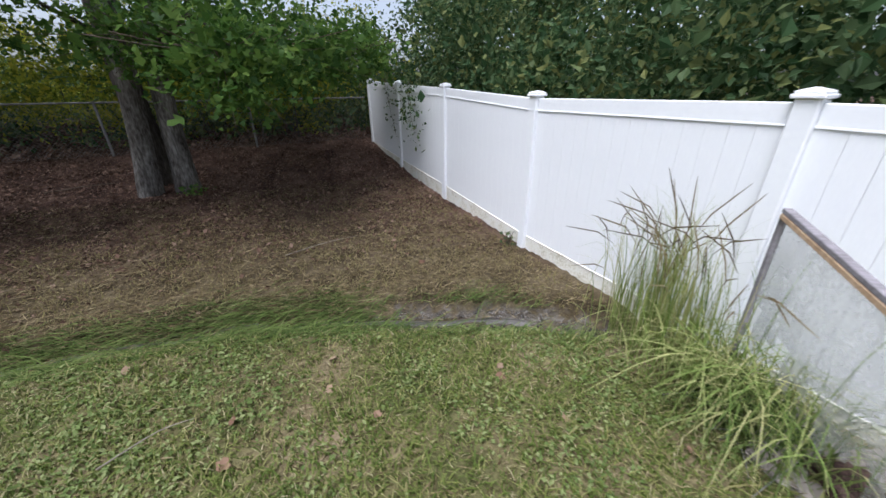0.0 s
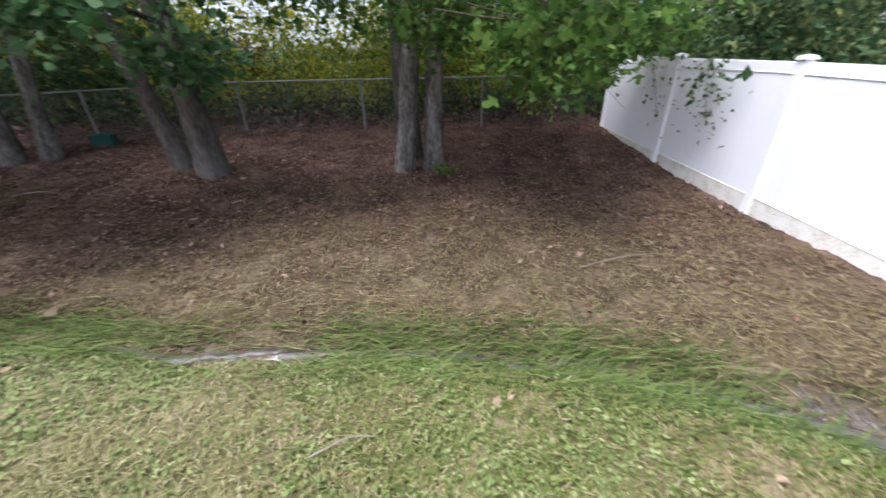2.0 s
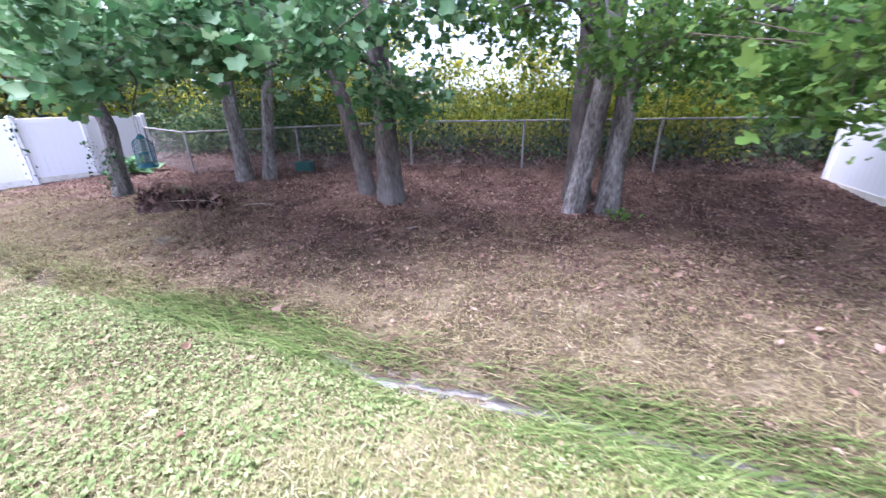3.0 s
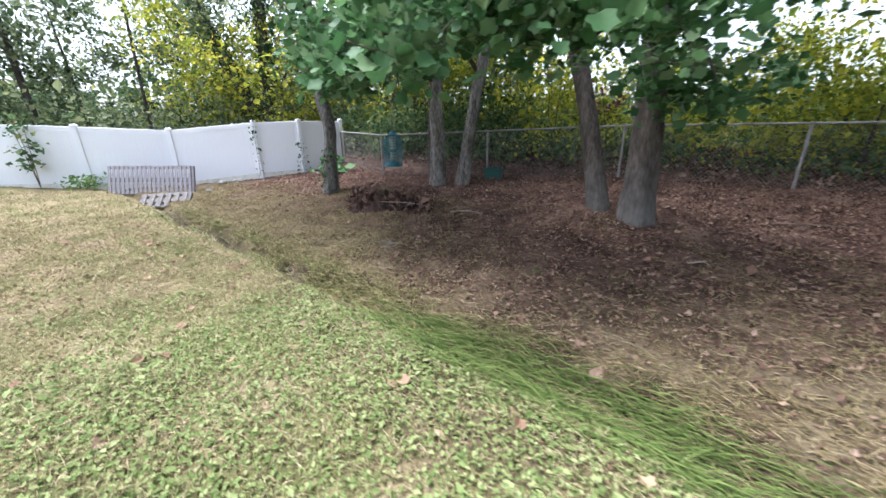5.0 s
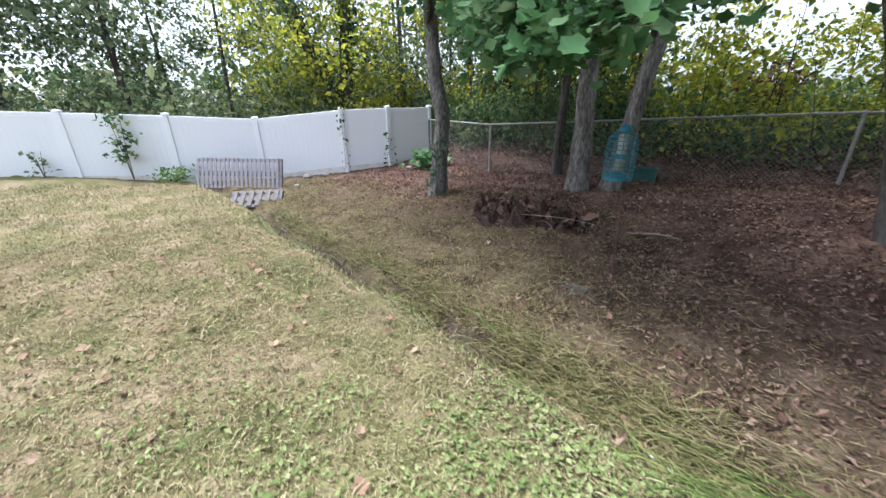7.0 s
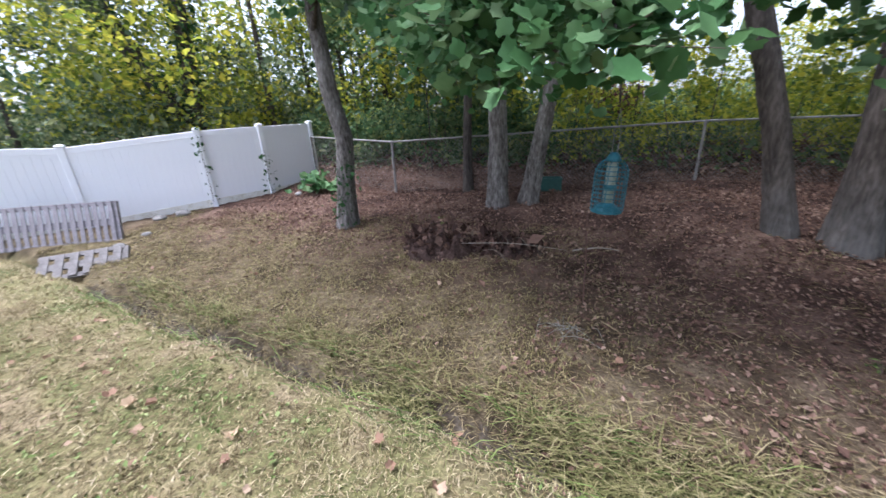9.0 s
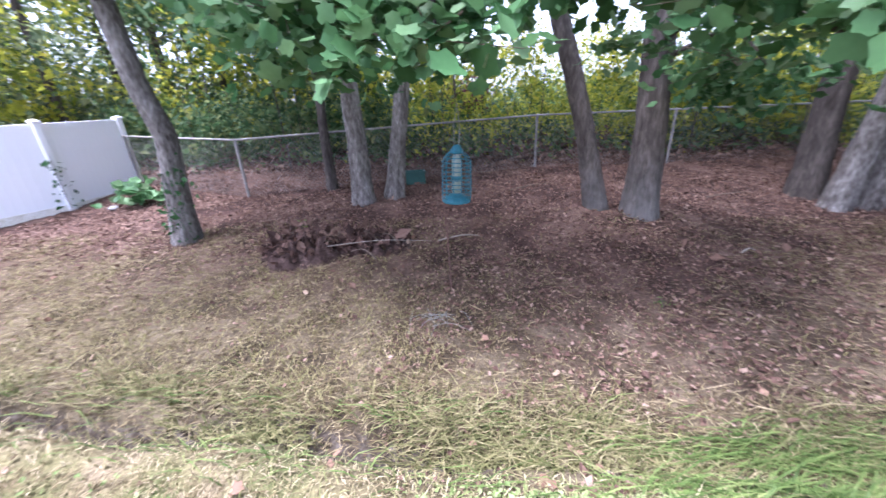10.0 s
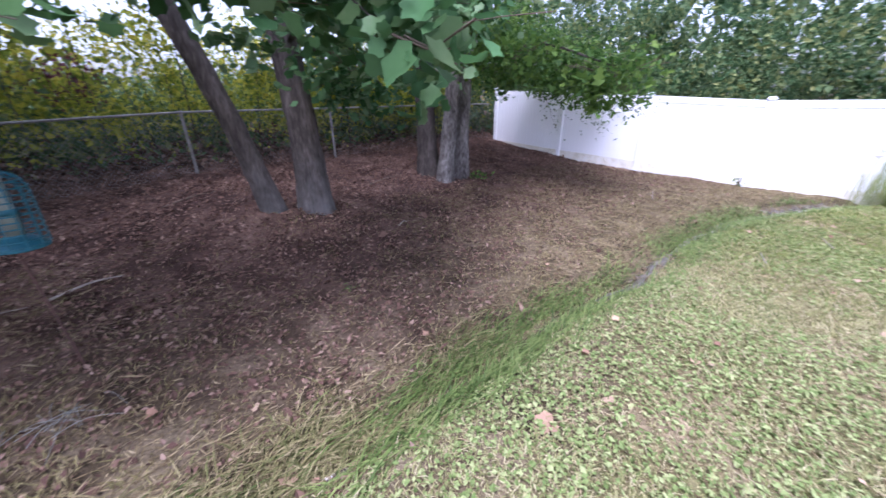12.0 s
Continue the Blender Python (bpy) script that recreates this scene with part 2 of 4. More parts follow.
def leaves(places, size, shape, flat, r, droop=0.0, spread=0.35):
    """Arrays of one leaf at each place."""
    n = len(places)
    t, f = shape
    s = size * np.exp(r.normal(0, spread, n))
    v = np.einsum("nij,kj->nki", rotations(n, flat, r, droop), t) * s[:, None, None] + np.asarray(places)[:, None]
    return v.reshape(-1, 3), (f[None] + (np.arange(n) * len(t))[:, None, None]).reshape(-1, f.shape[1])


def cloud(balls, r):
    """Points in ellipsoids (x, y, z, rx, ry, rz, number), gathered in clumps with gaps between."""
    out = []
    for x, y, z, a, b, c, n in balls:
        k = max(3, int(n / 22))
        d = r.normal(size=(k, 3))
        d /= np.linalg.norm(d, axis=1)[:, None]
        mid = d * (r.uniform(0.15, 1, k) ** 0.5)[:, None] * (a, b, c) + (x, y, z)
        pick = r.integers(0, k, n)
        out.append(mid[pick] + r.normal(size=(n, 3)) * (0.16 * np.array((a, b, c)) + 0.06))
    return np.vstack(out)


# ---- the lie of the land ----
DITCH = [(-60, 5.2), (-16, 5.15), (-14, 5.0), (-12, 4.77), (-9.6, 4.74), (-8.1, 4.6), (-6.5, 4.52), (-5, 4.43), (-4, 4.44), (-3.4, 4.32), (-2.7, 4.14), (-1.3, 4.14), (-0.5, 4.06), (0.5, 3.92), (1.4, 3.62), (2.4, 3.15), (2.9, 2.93), (3.2, 2.7), (3.9, 2.2), (60, 2.0)]


def ditch_y(x):
    return np.interp(x, [p[0] for p in DITCH], [p[1] for p in DITCH])


def land(x, y):
    x, y = np.asarray(x, float), np.asarray(y, float)
    d = y - ditch_y(x)
    z = 0.012 * np.clip(y - 5.5, 0, 9) ** 2 - 0.05 * np.clip(d, 0, 1)
    z = z + 0.22 * np.exp(-((x + 9) / 4) ** 2 - ((y - 9.3) / 2.0) ** 2)
    z = z + 0.24 * np.exp(-((x + 5.1) / 1.7) ** 2 - ((y - 9.0) / 1.6) ** 2)
    z = z + 0.05 * np.clip(-x - 14, 0, 9) * np.clip((5 - y) / 3, 0, 1)
    cut = np.clip((-x - 6.5) / 2.5, 0, 1) * (0.65 + 0.35 * np.sin(x * 2.3))
    z = z - (0.15 - 0.09 * np.clip((-x - 6.5) / 1.5, 0, 1)) * np.exp(-(d / 0.26) ** 2) - 0.36 * cut * np.exp(-((d + 0.06 * np.sin(x * 3.1)) / 0.13) ** 2)
    z = z + 0.02 * np.sin(x * 1.9 + y * 0.7) * np.sin(y * 2.3 - x * 0.4) + 0.008 * np.sin(x * 7 + 1) * np.sin(y * 6.1)
    near = np.exp(-(np.maximum(np.hypot(x + 6, y - 5) - 25, 0) / 10) ** 2)
    return z * near


def on(x, y, up=0.0):
    return (x, y, float(land(x, y)) + up)


# ---- ground ----
def ground_axis(a, b, step, far):
    inner = np.arange(a, b + 1e-6, step)
    grow = np.cumsum(step * 1.22 ** np.arange(1, far))
    return np.r_[a - grow[::-1], inner, b + grow]


def build_ground():
    gx, gy = ground_axis(-22, 5, 0.07, 45), ground_axis(-1.5, 13, 0.07, 45)
    X, Y = np.meshgrid(gx, gy)
    Z = land(X, Y)
    Z = Z + 0.012 * np.random.default_rng(3).normal(size=Z.shape) * ((np.abs(X + 8) < 14) & (Y < 13) & (Y > -2))
    w, h = len(gx), len(gy)
    idx = np.arange(w * h).reshape(h, w)
    f = np.stack([idx[:-1, :-1], idx[:-1, 1:], idx[1:, 1:], idx[1:, :-1]], -1).reshape(-1, 4)
    m = bpy.data.materials.new("yard_soil")
    m.use_nodes = True
    n, l = m.node_tree.nodes, m.node_tree.links
    b = n["Principled BSDF"]
    b.inputs["Roughness"].default_value, b.inputs["Specular IOR Level"].default_value = 0.95, 0.1
    tc, past = n.new("ShaderNodeTexCoord"), n.new("ShaderNodeAttribute")
    past.attribute_name = "bank"

    def noise_ramp(scale, colours, detail=5, lo=0.35, hi=0.65):
        t, rp = n.new("ShaderNodeTexNoise"), n.new("ShaderNodeValToRGB")
        t.inputs["Scale"].default_value, t.inputs["Detail"].default_value = scale, detail
        l.new(tc.outputs["Object"], t.inputs[0])
        while len(rp.color_ramp.elements) < len(colours):
            rp.color_ramp.elements.new(0.5)
        for k, c in enumerate(colours):
            rp.color_ramp.elements[k].position, rp.color_ramp.elements[k].color = lo + (hi - lo) * k / (len(colours) - 1), (*c, 1)
        l.new(t.outputs[0], rp.inputs[0])
        return t, rp

    def blend(fac, c1, c2, kind="MIX"):
        mx = n.new("ShaderNodeMix")
        mx.data_type, mx.blend_type = "RGBA", kind
        l.new(fac, mx.inputs[0]) if not isinstance(fac, float) else setattr(mx.inputs[0], "default_value", fac)
        l.new(c1, mx.inputs[6]), l.new(c2, mx.inputs[7])
        return mx.outputs[2]

    def band(lo, hi, wobble):
        """0 nearer than lo to 1 past hi, by the distance over the ditch, with a ragged edge."""
        t = n.new("ShaderNodeTexNoise")
        t.inputs["Scale"].default_value, t.inputs["Detail"].default_value = 0.9, 6
        l.new(tc.outputs["Object"], t.inputs[0])
        ma, mr = n.new("ShaderNodeMath"), n.new("ShaderNodeMapRange")
        ma.operation, ma.inputs[1].default_value = "MULTIPLY_ADD", wobble
        l.new(t.outputs[0], ma.inputs[0]), l.new(past.outputs["Fac"], ma.inputs[2])
        mr.inputs[1].default_value, mr.inputs[2].default_value = lo + wobble / 2, hi + wobble / 2
        l.new(ma.outputs[0], mr.inputs[0])
        return mr.outputs[0]

    _, lawn = noise_ramp(1.4, [(0.09, 0.10, 0.035), (0.17, 0.15, 0.07), (0.25, 0.195, 0.12)])
    _, straw = noise_ramp(2.0, [(0.045, 0.034, 0.02), (0.10, 0.077, 0.045), (0.17, 0.135, 0.085)])
    _, litter = noise_ramp(1.7, [(0.045, 0.026, 0.02), (0.095, 0.057, 0.043), (0.155, 0.10, 0.076)])
    t2, grain = noise_ramp(38, [(0.35, 0.35, 0.35), (1, 1, 1)], 6)
    col = blend(band(-0.25, 0.25, 0.5), lawn.outputs[0], straw.outputs[0])
    col = blend(band(1.1, 3.4, 2.2), col, litter.outputs[0])
    col = blend(0.65, col, grain.outputs[0], "MULTIPLY")
    l.new(col, b.inputs["Base Color"])
    bp = n.new("ShaderNodeBump")
    bp.inputs["Strength"].default_value, bp.inputs["Distance"].default_value = 0.8, 0.03
    l.new(t2.outputs[0], bp.inputs["Height"]), l.new(bp.outputs[0], b.inputs["Normal"])
    D = Y - ditch_y(X)
    wet = np.exp(-(D / np.where(X > 1.9, 0.34, 0.14)) ** 2) * np.clip((X + 3.4) / 0.6, 0, 1) * np.clip((3.9 - X) / 0.3, 0, 1)
    cut = np.exp(-((D + 0.06 * np.sin(X * 3.1)) / 0.13) ** 2) * np.clip((-6.3 - X) / 1.0, 0, 1) * np.clip((X + 15) / 1.0, 0, 1)
    me = mesh_np("ground", np.stack([X, Y, Z], -1).reshape(-1, 3), f, m, True)
    # Litter colour reaches nearer round x -5.4, also standing in for canopy shade.
    for key, value in (("wet", wet), ("cut", cut), ("bank", D + 1.0 * np.exp(-((X + 5.4) / 2.3) ** 2))):
        me.attributes.new(key, "FLOAT", "POINT").data.foreach_set("value", value.ravel().astype(np.float32))
    ragged = n.new("ShaderNodeTexNoise")
    ragged.inputs["Scale"].default_value, ragged.inputs["Detail"].default_value = 9.0, 6
    l.new(tc.outputs["Object"], ragged.inputs[0])

    def ragged_mask(key, lo, hi):
        at, mu, mr = n.new("ShaderNodeAttribute"), n.new("ShaderNodeMath"), n.new("ShaderNodeMapRange")
        at.attribute_name, mu.operation = key, "MULTIPLY"
        l.new(at.outputs["Fac"], mu.inputs[0]), l.new(ragged.outputs[0], mu.inputs[1])
        mr.inputs[1].default_value, mr.inputs[2].default_value = lo, hi
        l.new(mu.outputs[0], mr.inputs[0])
        return mr.outputs[0]

    _, mud = noise_ramp(14, [(0.025, 0.018, 0.012), (0.055, 0.044, 0.032), (0.095, 0.08, 0.062)])
    wet_fac = ragged_mask("wet", 0.26, 0.44)
    col = blend(wet_fac, col, mud.outputs[0])
    # The bed of the western cut is darker, without gloss.
    col = blend(ragged_mask("cut", 0.18, 0.34), col, mud.outputs[0])
    l.new(col, b.inputs["Base Color"])
    shine = n.new("ShaderNodeMapRange")
    shine.inputs[3].default_value, shine.inputs[4].default_value = 0.95, 0.25
    l.new(wet_fac, shine.inputs[0]), l.new(shine.outputs[0], b.inputs["Roughness"])
    gloss = n.new("ShaderNodeMapRange")
    gloss.inputs[3].default_value, gloss.inputs[4].default_value = 0.1, 0.6
    l.new(wet_fac, gloss.inputs[0]), l.new(gloss.outputs[0], b.inputs["Specular IOR Level"])
    tagged(put("ground", me), "patchy lawn and brown leaf-strewn soil with a shallow ditch", "ground", kind="structure")


build_ground()


# ---- white vinyl fences ----
POST_H, PANEL_H = 1.835, 1.815


def vinyl_fence(label, posts):
    """Posts (x, y, z of the foot) with panels of upright boards between them."""
    fence = thing("vinyl_fence", label, "fence", "white vinyl fences")
    bm = box_bm(0.127, 0.127, POST_H + 0.25, 0.008, (0, 0, POST_H / 2 - 0.125))
    post_me = bpy.data.meshes.new("post")
    bm.to_mesh(post_me), bm.free()
    post_me.materials.append(M_VINYL)
    bm = box_bm(0.165, 0.165, 0.025, 0.006, (0, 0, 0.0125))
    box_bm(0.145, 0.145, 0.018, 0.005, (0, 0, 0.033), bm)
    bmesh.ops.create_cone(bm, cap_ends=True, segments=4, radius1=0.1, radius2=0.012, depth=0.02, matrix=Matrix.Translation((0, 0, 0.052)) @ Matrix.Rotation(radians(45), 4, "Z"))
    cap_me = bpy.data.meshes.new("post_cap")
    bm.to_mesh(cap_me), bm.free()
    cap_me.materials.append(M_VINYL)
    board_me = bpy.data.meshes.new("board")
    bm = box_bm(1, 0.036, PANEL_H - 0.2, 0, (0, 0, PANEL_H / 2))
    bmesh.ops.bevel(bm, geom=[e for e in bm.edges if abs(e.verts[0].co.z - e.verts[1].co.z) > 0.5], offset=0.0012, offset_type="OFFSET", segments=1, affect="EDGES")
    bm.to_mesh(board_me), bm.free()
    board_me.materials.append(M_VINYL)
    for k, (x, y, z) in enumerate(posts):
        q = posts[min(k + 1, len(posts) - 1)]
        p = posts[max(k - 1, 0)]
        turn = math.degrees(math.atan2(q[1] - p[1], q[0] - p[0]))
        post = put("post", post_me, fence, at=pose(x, y, z, 0, 0, turn))
        put("post_cap", cap_me, post, at=pose(0, 0, POST_H))
    for (x0, y0, z0), (x1, y1, z1) in zip(posts, posts[1:]):
        run = math.hypot(x1 - x0, y1 - y0)
        ang = math.atan2(y1 - y0, x1 - x0)
        shear = Matrix.Identity(4)
        shear[2][0] = (z1 - z0) / run
        base = Matrix.Translation((x0, y0, z0)) @ Matrix.Rotation(ang, 4, "Z") @ shear
        length = run - 0.127
        for name, zc, hh, mat in (("top_rail", PANEL_H - 0.07, 0.14, M_VINYL), ("bottom_rail", -0.02, 0.27, M_STAIN)):
            bm = box_bm(length, 0.046, hh, 0.006, (run / 2, 0, zc))
            box_bm(length, 0.056, 0.014, 0.003, (run / 2, 0, zc - hh / 2 + 0.008 if name == "top_rail" else zc + hh / 2 - 0.008), bm)
            bm.transform(base)
            part(name, bm, mat, fence)
        n = max(4, round(length / 0.152))
        for i in range(n):
            wide = length / n
            s = 0.0635 + wide * (i + 0.5)
            put("board", board_me, fence, at=Matrix.Translation((x0 + math.cos(ang) * s, y0 + math.sin(ang) * s, z0 + (z1 - z0) * s / run)) @ Matrix.Rotation(ang, 4, "Z") @ Matrix.Diagonal((wide - 0.002, 1, 1, 1)))
    return fence


vinyl_fence("white vinyl privacy fence with capped posts, stained at the foot",
            [(4.0, -8.2, 0.0), (4.0, -5.7, 0.0), (4.0, -3.22, 0.0), (4.0, -0.75, 0.0), (4.0, 1.73, 0.03), (4.0, 4.2, 0.0), (4.0, 6.66, 0.11), (4.0, 9.14, 0.19), (4.0, 11.8, 0.31)])
vinyl_fence("white vinyl privacy fence bending at a corner post, behind the lawn",
            [(-24.4, -3.8, 0.42), (-23.2, -1.7, 0.38), (-22.0, 0.45, 0.3), (-20.8, 2.6, 0.2), (-19.55, 4.75, 0.08), (-18.3, 6.75, -0.06), (-16.7, 8.75, 0.16), (-16.12, 10.1, 0.2), (-16.05, 11.9, 0.22)])


# ---- chain-link fence ----
def chain_fence(line, h=1.2):
    fence = thing("chain_link_fence", "rusty grey chain-link fence along the edge of the woods", "fence")
    for (x0, y0), (x1, y1) in zip(line, line[1:]):
        run = math.hypot(x1 - x0, y1 - y0)
        n = max(1, round(run / 2.9))
        z0, z1 = float(land(x0, y0)), float(land(x1, y1))
        for i in range(n):
            u = i / n
            px, py, pz = x0 + (x1 - x0) * u, y0 + (y1 - y0) * u, z0 + (z1 - z0) * u
            v, f = tube([(px, py, pz - 0.2), (px, py, pz + h), (px, py, pz + h + 0.02), (px, py, pz + h + 0.035)], [0.03, 0.03, 0.03, 0.006], 8)
            put("post", mesh_np("post", v, f, M_STEEL, True), fence)
        v, f = tube([(x0, y0, z0 + h), (x1, y1, z1 + h)], [0.021, 0.021], 8)
        put("top_rail", mesh_np("top_rail", v, f, M_STEEL, True), fence)
        pieces = []
        for s0 in np.arange(-h, run, 0.085):
            for way in (1, -1):
                a, b = max(s0, 0), min(s0 + h, run)
                if b - a < 0.05:
                    continue
                za, zb = (a - s0, b - s0) if way > 0 else (h - (a - s0), h - (b - s0))
                pts = [(x0 + (x1 - x0) * s / run, y0 + (y1 - y0) * s / run, z0 + (z1 - z0) * s / run + zz) for s, zz in ((a, za), (b, zb))]
                pieces.append(tube(pts, [0.002, 0.002], 3))
        v, f = join(pieces)
        put("wire_mesh", mesh_np("wire_mesh", v, f, M_STEEL), fence, "diamond wire mesh")
    return fence


chain_fence([(-15.95, 11.8), (-12.0, 10.2), (-5.6, 11.95), (3.9, 12.1)])


# ---- trees in the yard ----
def limb(points, r0, r1, n=14, sides=9, lump=0.05, seed=0, flare=0.0):
    p = spline(points, n)
    r = np.linspace(r0, r1, n)
    r[-1] *= 0.15
    if flare:
        r = r * (1 + flare * np.exp(-np.linspace(0, 1, n) * 14))
    return tube(p, r, sides, lump, seed)


def tree(label, trunks, limbs, balls, leaf, size, shape, bark, seed, droop=0.3, flat=0.45):
    """trunks: (points, foot radius, top radius); limbs the same; balls: where leaves gather."""
    r = np.random.default_rng(seed)
    t = thing("tree", label, "tree", "yard trees")
    for k, (pts, a, b, *own) in enumerate(trunks):
        pts = [(pts[0][0], pts[0][1], float(land(pts[0][0], pts[0][1])) - 0.15)] + list(pts[1:])
        v, f = limb(pts, a, b, 48, 18, 0.06, seed + k, 0.5)
        put("trunk", mesh_np("trunk", v, f, own[0] if own else bark, True), t)
    for k, (pts, a, b) in enumerate(limbs):
        v, f = limb(pts, a, b, 14, 7, 0.05, seed + 20 + k)
        put("limb", mesh_np("limb", v, f, M_BARKD, True), t)
    places = cloud(balls, r)
    places = places[(places[:, 2] > 1.4) & (places[:, 0] < 3.85)]
    v, f = leaves(places, size, shape, flat, r, droop)
    put("crown", mesh_np("crown", v, f, leaf, True), t)
    # fine twigs inside each gathering of leaves
    pieces = []
    for x, y, z, a, b, c, n in [q for q in balls if q[3] < 1.5]:
        for _ in range(max(3, min(14, n // 60))):
            d = r.normal(size=3) * (a, b, c) * 0.6
            pieces.append(tube(spline([(x - d[0], y - d[1], z + c * 0.5), (x, y, z + 0.15 * c), (x + d[0], y + d[1], z + d[2] - 0.1)], 6), np.linspace(0.006, 0.002, 6), 4))
    if not pieces:
        return t
    v, f = join(pieces)
    tagged(put("twig_spray", mesh_np("twig_spray", v, f, M_TWIG), t), kind="stuff")
    return t


# Each tree's widest ball is an unseen upper crown, sized to shade the ground.
tree("slim grey tree with ivy at its foot and a slight bend",
     [([(-11.87, 8.1, 0), (-11.78, 8.15, 1.18), (-11.72, 8.2, 1.7), (-11.84, 8.1, 2.36), (-11.9, 8.03, 3.85), (-11.8, 8.1, 7.5)], 0.165, 0.08)],
     [([(-11.87, 7.97, 3.4), (-11.12, 7.42, 4.2), (-10.12, 6.82, 4.6)], 0.05, 0.02)],
     [(-11.62, 7.42, 6.4, 2.8, 3.0, 1.4, 4200), (-11.12, 7.82, 3.9, 0.9, 0.8, 0.5, 240)], M_POPLAR, 0.13, LOBED, M_BARK, 11)
tree("thin dark tree in a cluster by the chain-link fence",
     [([(-10.2, 10.4, 0), (-10.2, 10.4, 1.6), (-10.16, 10.42, 2.6), (-10.1, 10.5, 7)], 0.10, 0.05)],
     [], [(-10.32, 10.62, 5.4, 1.8, 1.8, 1.6, 1800), (-10.52, 10.02, 3.6, 1.2, 0.8, 0.6, 350)], M_POPLAR, 0.13, LOBED, M_BARKD, 12)
tree("straight grey tree with furrowed bark in a cluster",
     [([(-9.23, 9.4, 0), (-9.22, 9.4, 1.6), (-9.24, 9.38, 2.0), (-9.2, 9.4, 3.4), (-9.2, 9.45, 8)], 0.165, 0.085)],
     [([(-9.3, 9.32, 3.0), (-9.32, 8.02, 3.4), (-9.02, 6.42, 2.9)], 0.05, 0.015), ([(-9.3, 9.32, 2.7), (-9.12, 8.02, 3.2), (-8.52, 6.02, 2.6)], 0.04, 0.012)],
     [(-9.32, 7.82, 6.2, 2.8, 3.2, 1.3, 1400), (-8.62, 6.02, 2.6, 0.6, 0.6, 0.4, 435), (-9.42, 7.02, 3.0, 0.9, 0.8, 0.5, 478), (-8.32, 7.02, 2.95, 1.0, 0.8, 0.45, 551), (-8.12, 6.02, 3.0, 0.9, 0.7, 0.4, 435)], M_POPLAR, 0.095, LOBED, M_BARK, 13)
tree("leaning grey tree with a broad-leaved drooping branch",
     [([(-8.72, 9.66, 0), (-8.5, 9.7, 1.63), (-8.37, 9.75, 2.5), (-8.2, 9.8, 3.2), (-7.9, 9.7, 8)], 0.14, 0.08)],
     [([(-8.37, 9.72, 2.9), (-7.92, 7.82, 3.6), (-7.47, 5.82, 2.75), (-7.42, 5.12, 2.3)], 0.05, 0.012), ([(-7.47, 5.92, 2.8), (-7.37, 6.15, 2.4), (-7.35, 5.93, 1.99)], 0.014, 0.008)],
     [(-7.92, 8.02, 6.2, 2.8, 3.2, 1.3, 1400), (-7.47, 5.27, 2.27, 0.52, 0.38, 0.3, 275), (-7.32, 5.82, 2.7, 0.85, 0.6, 0.4, 478), (-7.42, 7.22, 3.3, 1.0, 0.8, 0.4, 478), (-6.52, 6.02, 2.95, 0.8, 0.7, 0.35, 406)], M_POPLAR, 0.095, LOBED, M_BARK, 14)
tree("dark tree leaning away from its neighbour, roots spreading",
     [([(-5.2, 8.6, 0), (-5.48, 8.64, 1.5), (-5.74, 8.73, 2.4), (-5.98, 8.8, 3.15), (-6.7, 9.0, 7.5)], 0.14, 0.11, M_LICHEN)],
     [([(-5.97, 8.8, 3.1), (-6.02, 7, 3.5), (-5.75, 5.3, 2.7), (-5.7, 4.5, 2.15)], 0.03, 0.004)],
     [(-6.32, 7.6, 6.4, 2.8, 3.2, 1.3, 1400), (-5.7, 4.32, 2.12, 0.34, 0.34, 0.17, 90), (-5.82, 4.6, 2.62, 0.5, 0.45, 0.3, 275), (-5.42, 6.8, 2.7, 0.8, 0.7, 0.4, 260), (-6.02, 6.2, 3.2, 0.9, 0.8, 0.4, 435), (-5.52, 5.4, 2.75, 0.7, 0.6, 0.3, 348)], M_POPLAR, 0.095, LOBED, M_BARKD, 15)
tree("thick tree with pale lichen round its foot",
     [([(-4.62, 8.42, 0), (-4.64, 8.42, 1.5), (-4.7, 8.45, 2.4), (-4.72, 8.46, 3.1), (-4.8, 8.5, 8)], 0.2, 0.15, M_LICHEN)],
     [([(-4.67, 8.6, 2.6), (-4.82, 7, 2.9), (-4.92, 5.5, 2.2)], 0.05, 0.012), ([(-4.62, 8.6, 2.4), (-4.22, 7.8, 2.7), (-3.92, 7.4, 2.1)], 0.04, 0.012)],
     [(-4.32, 7.6, 6.6, 2.8, 3.2, 1.3, 1400), (-4.87, 5.4, 2.6, 0.45, 0.4, 0.25, 120), (-4.12, 7.7, 2.2, 0.8, 0.6, 0.5, 609), (-4.52, 6.6, 2.9, 0.9, 0.8, 0.4, 493), (-3.32, 7, 3.0, 0.9, 0.8, 0.4, 493), (-5.2, 5.6, 2.5, 0.55, 0.4, 0.32, 260), (-4.3, 6.0, 2.55, 0.6, 0.5, 0.36, 300), (-5.9, 5.5, 2.7, 0.4, 0.4, 0.22, 140)], M_POPLAR, 0.095, LOBED, M_BARK, 16)
